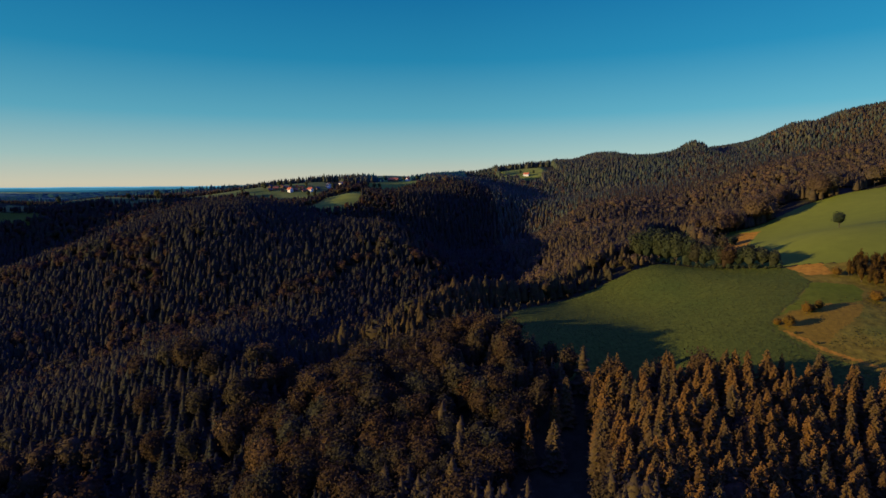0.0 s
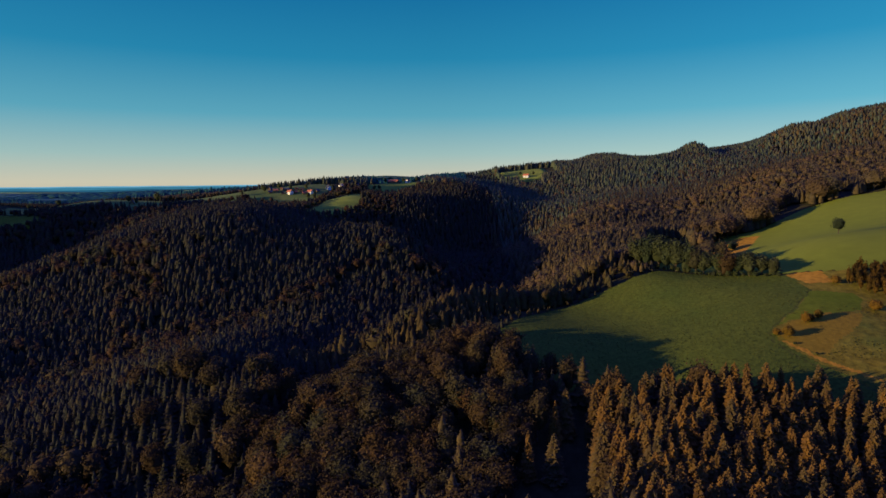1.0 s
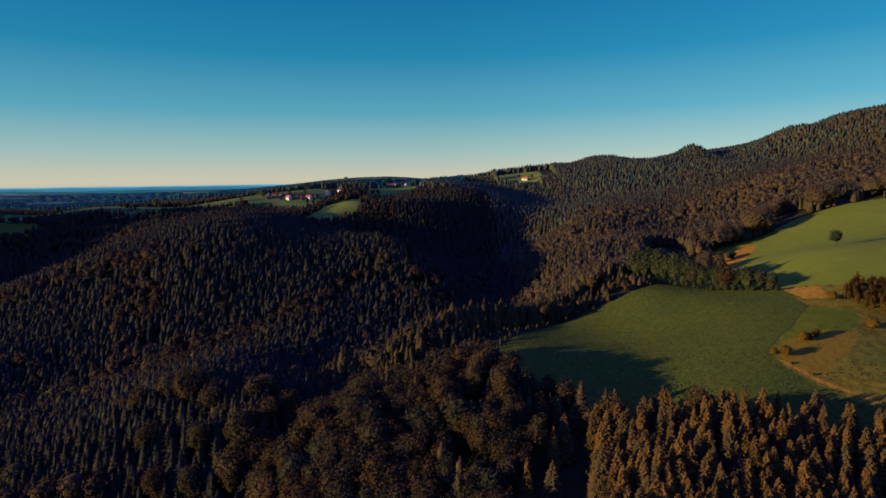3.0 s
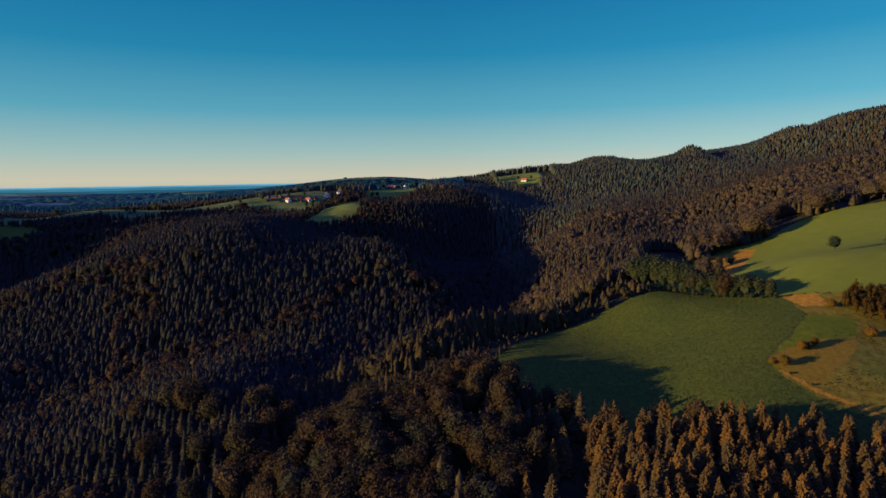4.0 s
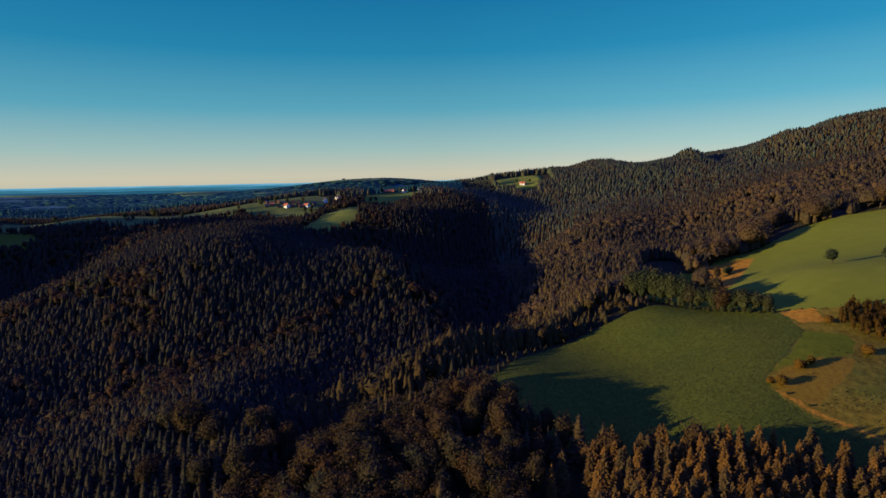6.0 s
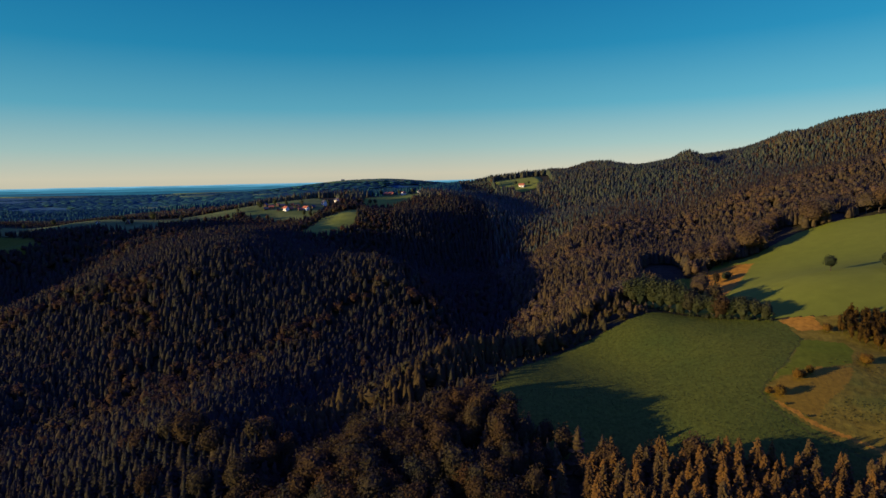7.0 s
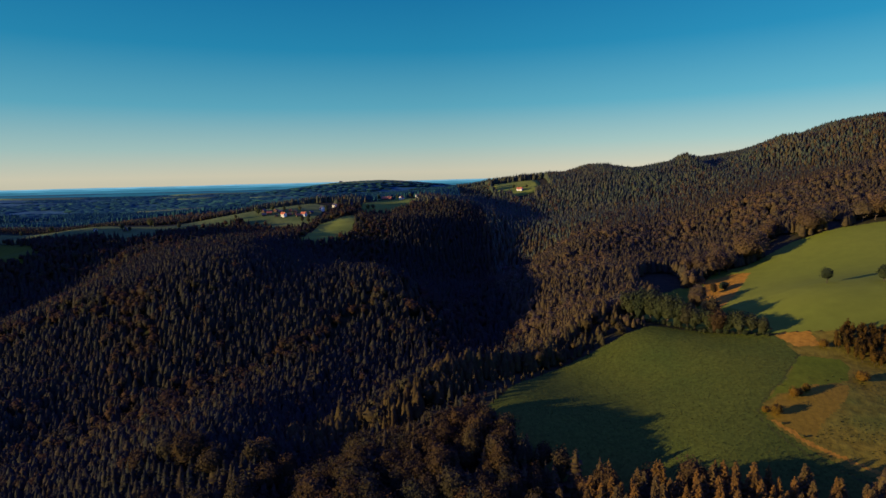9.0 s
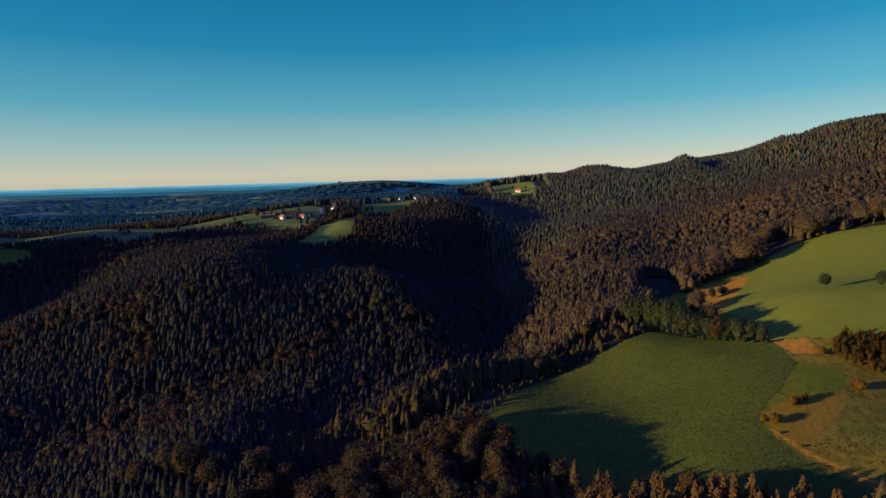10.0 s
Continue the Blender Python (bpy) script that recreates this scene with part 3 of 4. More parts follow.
def broad_crown(rng, leaves=620, size=0.042, core=ICO_FINE, wide=0.34, tall=0.41):
    """A broadleaf crown: leaf sprays at all angles over an uneven dome, with a dense heart."""
    radius = crown_radius(rng)
    shape = np.array([wide, wide * rng.uniform(0.88, 1.05), tall])
    centre = np.array([0, 0, 0.57])
    v, f = core
    d = v / np.linalg.norm(v, axis=1)[:, None]
    pieces = [(centre + d * (radius(d) * 0.88 * rng.uniform(0.9, 1.06, len(d)))[:, None] * shape, f)]
    n = rng.normal(size=(leaves, 3))
    n /= np.linalg.norm(n, axis=1)[:, None]
    n[:, 2] = np.where(n[:, 2] < -0.35, -n[:, 2] * 0.8, n[:, 2])
    p = centre + n * (radius(n) * rng.uniform(0.80, 1.20, leaves))[:, None] * shape
    t = np.cross(n, rng.normal(size=(leaves, 3)))
    t /= np.linalg.norm(t, axis=1)[:, None] + 1e-6
    lean = rng.uniform(-0.9, 0.9, (leaves, 1))
    t = t + n * lean
    b = np.cross(n, t) + n * rng.uniform(-0.5, 0.7, (leaves, 1))
    s = size * rng.uniform(0.55, 1.35, (leaves, 1))
    quad = np.stack([p - t * s, p + b * s * 0.7, p + t * s, p - b * s * 0.7], 1)
    k = np.arange(leaves)[:, None] * 4
    pieces.append((quad.reshape(-1, 3), np.concatenate([k + (0, 1, 3), k + (1, 2, 3)])))
    return joined(pieces)


def tapered(points, radii, sides=6):
    """A tapered, bent round bar through the points."""
    pts = [np.array(p, float) for p in points]
    verts, faces = [], []
    for i, p in enumerate(pts):
        d = pts[min(i + 1, len(pts) - 1)] - pts[max(i - 1, 0)]
        d /= np.linalg.norm(d)
        s = np.cross(d, (0.3, 1, 0.2))
        s /= np.linalg.norm(s)
        u = np.cross(d, s)
        for k in range(sides):
            a = 6.283 * k / sides
            verts.append(p + (s * math.cos(a) + u * math.sin(a)) * radii[i])
    for i in range(len(pts) - 1):
        for k in range(sides):
            a, b = i * sides + k, i * sides + (k + 1) % sides
            faces += [(a, b, b + sides), (a, b + sides, a + sides)]
    return np.array(verts), np.array(faces)


SPRUCE_NEAR = [spruce_crown(np.random.default_rng(20 + i), 320, 0.165 + 0.013 * i) for i in range(6)]
SPRUCE_WOOD = [joined([lump_crown(np.random.default_rng(30 + i), 5, 7, 0.165 + 0.016 * i, 1.0), spruce_crown(np.random.default_rng(33 + i), 62, 0.200 + 0.020 * i, True, 0.74)]) for i in range(6)]
SPRUCE_SLOPE = [lump_crown(np.random.default_rng(35 + i), 4, 6, 0.170 + 0.013 * i, 1.25 + 0.14 * i, 11, 0.24) for i in range(8)]
SPRUCE_MID = [lump_crown(np.random.default_rng(45 + i), 3, 6, 0.170 + 0.013 * i, 1.3 + 0.16 * i, 7, 0.24) for i in range(8)]
SPRUCE_FAR = [lump_crown(np.random.default_rng(55 + i), 3, 4, 0.165 + 0.014 * i, 1.2 + 0.2 * i, 0, 0.28) for i in range(6)]
BROAD_NEAR = [broad_crown(np.random.default_rng(60 + i), 960, 0.026) for i in range(6)]
BROAD_WOOD = [broad_crown(np.random.default_rng(65 + i), 400, 0.034) for i in range(5)]
BROAD_MID = [broad_crown(np.random.default_rng(70 + i), 56, 0.055, ICO) for i in range(6)]
BROAD_FAR = [broad_crown(np.random.default_rng(80 + i), 22, 0.085, ICO, 0.38, 0.44) for i in range(4)]
TUFTS = [lump_crown(np.random.default_rng(90 + i), 2, 6, 0.2, 2.2, 0, 0.35) for i in range(6)]


def plant(name, templates, x, y, height, material, label, category="forest", sink=0.3, widen=1.0):
    """Many trees as one stretch of woodland, each with its own turn, height and tint."""
    if not len(x):
        return None
    rng = np.random.default_rng(len(x))
    which = rng.integers(len(templates), size=len(x))
    verts, faces, tints, base = [], [], [], 0
    z = ground_z(x, y) - sink
    for k, (v, f) in enumerate(templates):
        m = which == k
        n = int(m.sum())
        if not n:
            continue
        a = rng.uniform(0, 6.283, n)
        c, s = np.cos(a), np.sin(a)
        h = height[m]
        w = h * rng.uniform(0.85, 1.2, n) * widen
        vx = (v[None, :, 0] * c[:, None] - v[None, :, 1] * s[:, None]) * w[:, None] + x[m][:, None]
        vy = (v[None, :, 0] * s[:, None] + v[None, :, 1] * c[:, None]) * w[:, None] + y[m][:, None]
        vz = v[None, :, 2] * h[:, None] + z[m][:, None]
        verts.append(np.stack([vx, vy, vz], -1).reshape(-1, 3))
        faces.append((f[None] + (np.arange(n) * len(v))[:, None, None]).reshape(-1, 3) + base)
        drift = 0.55 * lattice(x[m], y[m], 45, 11) + 0.45 * rng.random(n)
        tints.append(np.repeat(drift, len(v)))
        base += n * len(v)
    me = mesh_of(name, np.concatenate(verts), np.concatenate(faces), [material], np.concatenate(tints), smooth=True)
    return tagged(new(name, me), label, category, kind="stuff")


def scatter(x0, x1, y0, y1, spacing, seed):
    rng = np.random.default_rng(seed)
    gx, gy = np.meshgrid(np.arange(x0, x1, spacing), np.arange(y0, y1, spacing * 0.9))
    gx = gx + (np.arange(gx.shape[0]) % 2)[:, None] * spacing / 2
    x = (gx + rng.uniform(-0.46, 0.46, gx.shape) * spacing).ravel()
    y = (gy + rng.uniform(-0.46, 0.46, gy.shape) * spacing).ravel()
    return x, y


def broad_share(x, y):
    """How much of the wood is broadleaf at a place, 0 to 1."""
    share = 0.12 + 0.60 * np.clip((lattice(x, y, 85, 3) - 0.45) * 3, 0, 1)
    knoll = np.exp(-(((x + 18) / 62) ** 2 + ((y - 208) / 48) ** 2) ** 2)
    block = 1 / (1 + np.exp(-(x - 46) / 4)) * (y < 215) * (x < 250)
    share = np.maximum(share, knoll * 0.96)
    share = np.where((x < -60) & (y > 600) & (y < 800), np.maximum(share, 0.6), share)
    sunny = (x > 40) & (y > 300) & (y < 700)
    share = np.where(sunny, np.maximum(share, 0.75 * np.clip((lattice(x, y, 38, 8) - 0.38) * 3, 0, 1)), share)
    crest = np.minimum(near_line(x, y, [(-50, 438), (-72, 416), (-98, 392), (-125, 372)]), near_line(x, y, [(-345, 420), (-300, 445), (-240, 440), (-210, 400)]) * 0.6)
    share = np.maximum(share, 0.9 * np.exp(-(crest / 11) ** 2))
    return share * (1 - 0.93 * block) * np.where((y > 650) & (x > -60), 0.3, 1)


def wood(x, y, seed, gap=0.05):
    """Splits places into spruces and broadleaf trees, with the open land left out."""
    rng = np.random.default_rng(seed)
    keep = ~is_open(x, y) & (rng.random(len(x)) > gap)
    lane = (np.abs(x - (1.5 + y * 0.215)) < 9.0) & (y > 120) & (y < 207)
    keep &= ~lane
    x, y = x[keep], y[keep]
    broad = rng.random(len(x)) < broad_share(x, y)
    return (x[~broad], y[~broad]), (x[broad], y[broad])


def heights(x, y, low, high, seed):
    rng = np.random.default_rng(seed)
    tall = rng.random(len(x))
    return low + (high - low) * (0.5 * lattice(x, y, 60, 21) + 0.5 * (0.25 + 0.5 * tall + 0.5 * (tall > 0.93)))


def spruce_thing(template, index):
    root = new("spruce")
    part("trunk", mesh_of("trunk", *tapered([(0, 0, -0.03), (0, 0, 0.4), (0, 0, 0.9)], [0.013, 0.009, 0.003]), [BARK]), root)
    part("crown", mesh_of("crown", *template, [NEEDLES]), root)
    return tagged(root, "tall spruce with brown-green drooping boughs in the plantation", "tree", "spruces of the near plantation")


def broad_thing(template, index):
    rng = np.random.default_rng(index)
    root = new("broadleaf_tree")
    limbs = [tapered([(0, 0, -0.04), (0.01, 0, 0.25), (0, 0.01, 0.55), (0, 0, 0.8)], [0.028, 0.02, 0.012, 0.003])]
    for k in range(4):
        a = 1.57 * k + rng.uniform(-0.4, 0.4)
        limbs.append(tapered([(0, 0, 0.25 + 0.05 * k), (0.12 * math.cos(a), 0.12 * math.sin(a), 0.42 + 0.05 * k), (0.25 * math.cos(a), 0.25 * math.sin(a), 0.55 + 0.06 * k)], [0.011, 0.007, 0.002], 5))
    part("trunk", mesh_of("trunk", *joined(limbs), [BARK]), root)
    part("crown", mesh_of("crown", *template, [LEAVES]), root)
    return tagged(root, "broad beech with rusty brown autumn leaves on the knoll", "tree", "broadleaf trees of the near knoll")


def stand(model, x, y, h, seed, wide=(0.9, 1.15)):
    """Copies of a model tree at the given places."""
    rng = np.random.default_rng(seed)
    for px, py, ph in zip(x, y, h):
        ob = copy_thing(model[rng.integers(len(model))], Matrix())
        w = ph * rng.uniform(*wide)
        ob.matrix_basis = Matrix.LocRotScale((px, py, float(ground_z(px, py)) - 0.3), Euler((0, 0, rng.uniform(0, 6.28))), (w, w, ph))


def dissolve(models):
    for m in models:
        for ob in (*m.children_recursive, m):
            bpy.data.objects.remove(ob)


def gully(x, y):
    """Shorter trees in the valley and at the meadow's western tip, to shape shade."""
    low = 0.28 * np.exp(-(((x - 35) / 45) ** 2 + ((y - 560) / 120) ** 2))
    tip = inside(x, y, np.array([(-30, 247), (20, 260), (30, 276), (4, 276), (-30, 262)], float))
    belt = near_line(x, y, [(-48, 277), (-22, 282), (9, 300), (40, 307), (66, 316)])
    edge = near_line(x, y, [(80, 322), (104, 336), (128, 350)])
    scrub = inside(x, y, np.array([(10, 970), (98, 970), (98, 1130), (10, 1130)], float))
    rim = (x < -150) & (y > 640) & (y < 800)
    back = (x < -60) & (y >= 800) & (y < 1010)
    return (1 - low) * np.where(scrub, 0.38, np.where(rim, np.clip(1.05 - np.abs(x + 330) / 500, 0.86, 1.05), np.where(back, np.clip(1.6 + x / 400, 0.45, 0.95), 1.0))) * (1 + np.clip(0.48 - 0.010 * x, 0.05, 0.48) * np.exp(-(belt / 9) ** 4)) * np.where(edge < 13, 0.5, 1.0) * np.where(tip, 0.4, 1.0) * (1 + 0.55 * np.exp(-((x + 218) / 48) ** 4 - ((y - 625) / 90) ** 4))


def beside_meadow(x, y, height):
    """Caps trees by the meadow's upper edge so their shade stays off it."""
    edge = np.array(MEADOW_EDGE, float)
    allowed = np.full(len(x), 99.0)
    heading = SUN_HEADING.normalized()
    near = (x > -60) & (x < 112) & (y > 245) & (y < 338)
    for d in np.arange(80, 1, -2.0):
        px, py = x + heading.x * d, y + heading.y * d
        hit = near & inside(px, py, edge) & (py > 266 + 0.27 * (px - 30))
        allowed = np.where(hit, np.minimum(allowed, ground_z(px, py) + 0.144 * d - ground_z(x, y) + 1.0), allowed)
    return np.minimum(height, np.maximum(allowed, 3.5))


def near_trees():
    x, y = scatter(-215, 185, 118, 250, 4.8, 1)
    (sx, sy), (bx, by) = wood(x, y, 2)
    thin = np.random.default_rng(3).random(len(bx)) < 0.66
    bx, by = bx[thin], by[thin]
    gap = inside(sx, sy, np.array([(2, 196), (14, 150), (44, 150), (47, 200), (24, 208)], float))
    sx, sy = np.r_[sx[~gap], 38.5, 43, 27, 35], np.r_[sy[~gap], 192, 195.5, 178, 176]
    # border trees, most of them added and sized to cast the meadow's shadow
    edge = ((22.6, 218.4, 17.0), (33.6, 216.7, 16.0), (24, 212, 19.0), (42, 219, 13.0), (27, 230, 17.0), (20, 238, 16.0), (13, 223, 19.0), (30, 208, 10.0), (40, 210, 10.0), (26, 223, 17.0), (16, 231, 18.5), (9, 240, 18.0), (14, 248, 14.0), (4, 250, 15.0), (23, 244, 12.0), (61, 201, 20.0), (55, 205, 12.0), (92, 196, 18.0))
    EDGE = len(edge)
    bx, by = np.r_[bx, [e[0] for e in edge]], np.r_[by, [e[1] for e in edge]]
    sh, bh = heights(sx, sy, 15.0, 20.0, 4), heights(bx, by, 12.5, 20.5, 5)
    bh[-EDGE:] = [e[2] for e in edge]
    sh, bh = sh * gully(sx, sy) * np.where(sx < -30, 0.76, np.where(sx > 40, 1.08, 1.0)), bh * gully(bx, by)
    # lower trees along the meadow's western edge, held so to shape its shadow
    border = np.array([(3, 210), (46, 203), (38, 226), (24, 246), (20, 260), (4, 256)], float)
    bh[:-EDGE] = np.where(inside(bx[:-EDGE], by[:-EDGE], border), np.minimum(bh[:-EDGE], 13.0), bh[:-EDGE])
    sh = np.where(inside(sx, sy, border), np.minimum(sh, 13.0), sh)
    brow = inside(bx, by, np.array([(-24, 222), (4, 220), (8, 243), (-24, 238)], float))
    bh = np.where(brow, np.clip(bh, 17.0, 19.0), bh)
    lip = np.array([(-30, 240), (22, 250), (22, 263), (-30, 263)], float)
    bh = np.where(inside(bx, by, lip), np.minimum(bh, 13.0), bh)
    sh = np.where(inside(sx, sy, lip), np.minimum(sh, 13.0), sh)
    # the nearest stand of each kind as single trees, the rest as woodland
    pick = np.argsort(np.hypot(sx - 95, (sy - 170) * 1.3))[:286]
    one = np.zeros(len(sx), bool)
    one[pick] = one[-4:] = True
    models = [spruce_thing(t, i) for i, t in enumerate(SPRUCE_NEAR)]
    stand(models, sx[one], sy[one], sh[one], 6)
    dissolve(models)
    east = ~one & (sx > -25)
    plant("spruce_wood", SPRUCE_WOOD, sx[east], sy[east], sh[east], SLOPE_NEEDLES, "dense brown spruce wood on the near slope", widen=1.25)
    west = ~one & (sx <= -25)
    plant("spruce_wood", SPRUCE_WOOD, sx[west], sy[west], sh[west], SHADY_NEEDLES, "dense spruce wood on the valley side, shade in its dark colour", widen=1.25)
    pick = np.argsort(np.hypot(bx + 12, (by - 205) * 1.2))[:280]
    one = np.zeros(len(bx), bool)
    one[pick] = True
    models = [broad_thing(t, i) for i, t in enumerate(BROAD_NEAR)]
    stand(models, bx[one], by[one], bh[one], 7, (0.68, 1.05))
    dissolve(models)
    plant("broadleaf_wood", BROAD_WOOD, bx[~one], by[~one], bh[~one], LEAVES, "brown broadleaf wood on the near slope")


def stand_of(x, y):
    """Which stand a tree belongs to: the hill, the belt along the meadow, or the slopes beyond."""
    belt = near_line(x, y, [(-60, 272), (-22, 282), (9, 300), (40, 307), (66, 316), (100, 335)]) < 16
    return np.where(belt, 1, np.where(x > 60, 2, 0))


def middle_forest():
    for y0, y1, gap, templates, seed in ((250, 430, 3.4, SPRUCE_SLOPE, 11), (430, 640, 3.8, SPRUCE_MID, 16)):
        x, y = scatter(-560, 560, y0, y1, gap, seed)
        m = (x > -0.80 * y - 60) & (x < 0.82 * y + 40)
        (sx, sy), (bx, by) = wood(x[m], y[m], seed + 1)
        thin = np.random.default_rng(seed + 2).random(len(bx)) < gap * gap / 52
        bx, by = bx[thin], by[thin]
        for side, needles, leaves, text in ((0, SHADY_NEEDLES, SHADY_LEAVES, "spruce forest on the rounded hill, shade in its dark colour"),
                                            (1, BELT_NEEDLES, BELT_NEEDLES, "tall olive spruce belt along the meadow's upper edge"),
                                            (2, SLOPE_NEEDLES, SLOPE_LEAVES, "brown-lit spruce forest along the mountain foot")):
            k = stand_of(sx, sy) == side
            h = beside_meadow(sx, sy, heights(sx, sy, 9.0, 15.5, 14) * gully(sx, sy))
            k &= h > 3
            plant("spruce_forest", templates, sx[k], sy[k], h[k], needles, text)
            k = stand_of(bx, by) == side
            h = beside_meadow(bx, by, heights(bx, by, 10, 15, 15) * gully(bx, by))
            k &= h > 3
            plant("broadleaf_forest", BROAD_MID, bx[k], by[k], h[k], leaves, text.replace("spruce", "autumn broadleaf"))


def far_forest():
    x, y = scatter(-1040, 1150, 640, 1330, 4.9, 21)
    m = (x > -0.80 * y - 60) & (x < 0.82 * y + 60)
    plateau = (x < -250) & (y > 1120) & (lattice(x, y, 90, 31) < 0.5)
    x, y = x[m & ~plateau], y[m & ~plateau]
    (sx, sy), (bx, by) = wood(x, y, 22)
    thin = np.random.default_rng(29).random(len(bx)) < 0.55
    bx, by = bx[thin], by[thin]
    back = (sx < 40) & (sy > 930)
    low = ~back & (np.random.default_rng(30).random(len(sx)) < np.clip((860 + 0.30 * np.maximum(sx - 150, 0) - sy) / 240, 0, 1)) & (sx > 60)
    plant("mountain_spruce_forest", SPRUCE_FAR, sx[low], sy[low], heights(sx[low], sy[low], 12, 17.5, 23) * gully(sx[low], sy[low]), SLOPE_NEEDLES, "brown-green spruce forest at the foot of the mountain")
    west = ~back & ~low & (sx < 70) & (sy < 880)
    plant("valley_spruce_forest", SPRUCE_FAR, sx[west], sy[west], heights(sx[west], sy[west], 9, 14, 23) * gully(sx[west], sy[west]), SHADY_NEEDLES, "spruce forest on the valley side below the village, shade in its colour")
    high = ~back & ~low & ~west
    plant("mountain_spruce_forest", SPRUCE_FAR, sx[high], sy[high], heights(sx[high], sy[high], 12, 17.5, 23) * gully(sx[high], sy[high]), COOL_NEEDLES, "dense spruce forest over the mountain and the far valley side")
    plant("plateau_woods", SPRUCE_FAR, sx[back], sy[back], heights(sx[back], sy[back], 10, 16, 28), HAZED_NEEDLES, "dark woods behind the plateau village, blue-green from haze in their colour", widen=1.3)
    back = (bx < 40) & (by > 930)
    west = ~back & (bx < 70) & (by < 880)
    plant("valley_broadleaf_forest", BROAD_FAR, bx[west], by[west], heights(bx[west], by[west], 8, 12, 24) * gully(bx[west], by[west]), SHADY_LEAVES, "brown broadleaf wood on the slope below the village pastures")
    back |= west
    plant("mountain_broadleaf_forest", BROAD_FAR, bx[~back], by[~back], heights(bx[~back], by[~back], 11, 15, 24) * gully(bx[~back], by[~back]), SLOPE_LEAVES, "scattered broadleaf trees in the mountain forest")
    # woods added beyond the view's edge to shade the slopes
    x, y = scatter(-960, 230, -140, 720, 13.0, 25)
    m = (x < -0.80 * y - 60) | (y < 118)
    (sx, sy), (bx, by) = wood(x[m], y[m], 26)
    plant("side_forest", SPRUCE_FAR, np.r_[sx, bx], np.r_[sy, by], heights(np.r_[sx, bx], np.r_[sy, by], 17, 24, 27), NEEDLES, "unseen spruce forest beside the valley, added to shade the slopes")


def plain_woods():
    x, y = scatter(-2300, 1900, 1330, 2900, 21.0, 31)
    m = (x > -0.80 * y - 60) & (x < 0.82 * y + 60) & (lattice(x / 3, y, 130, 41) * 0.6 + lattice(x / 2, y, 60, 42) * 0.4 + 0.30 * np.exp(-((x + 230) / 420) ** 2 - ((y - 2010) / 120) ** 2) > 0.38)
    plant("plain_woods", TUFTS, x[m], y[m], heights(x[m], y[m], 3.0, 4.6, 33), HAZED_NEEDLES, "dark woods scattered over the far plain, haze in their colour", widen=23.0)




# ---- single trees, hedge and bushes round the meadow ----
def lowered(crown, drop):
    """A crown that reaches down to the grass."""
    v, f = crown
    v[:, 2] = np.maximum(v[:, 2] - drop, -0.02)
    return v, f


def tree_at(name, x, y, height, width, crown, leaves, label, category, group="", stem=0.2, seed=0):
    """One tree or bush: a branching stem and a crown, standing on the ground."""
    rng = np.random.default_rng(seed + int(abs(x * 7) + abs(y * 3)))
    root = new(name)
    bars = [tapered([(0, 0, -0.04), (0.01, 0, stem), (0, 0.015, 0.45), (0, 0, 0.75)], [0.026, 0.02, 0.012, 0.003])]
    for k in range(5):
        a = 1.26 * k + rng.uniform(-0.4, 0.4)
        bars.append(tapered([(0, 0, stem * 0.8 + 0.03 * k), (0.12 * math.cos(a), 0.12 * math.sin(a), stem + 0.14), (0.26 * math.cos(a), 0.26 * math.sin(a), stem + 0.28 + 0.04 * k)], [0.012, 0.008, 0.002], 5))
    part("trunk", mesh_of("trunk", *joined(bars), [BARK]), root)
    part("crown", mesh_of("crown", *crown, [leaves]), root)
    root.matrix_basis = Matrix.LocRotScale((x, y, float(ground_z(x, y)) + 0.05), Euler((0, 0, rng.uniform(0, 6.28))), (width, width, height))
    return tagged(root, label, category, group)


BUSHES = [lowered(broad_crown(np.random.default_rng(200 + i), 420, 0.046, ICO_FINE, 0.44, 0.46), 0.13) for i in range(3)]
HEDGE_TREES = [lowered(broad_crown(np.random.default_rng(210 + i), 760, 0.034, ICO_FINE, 0.33, 0.46), 0.06) for i in range(4)]


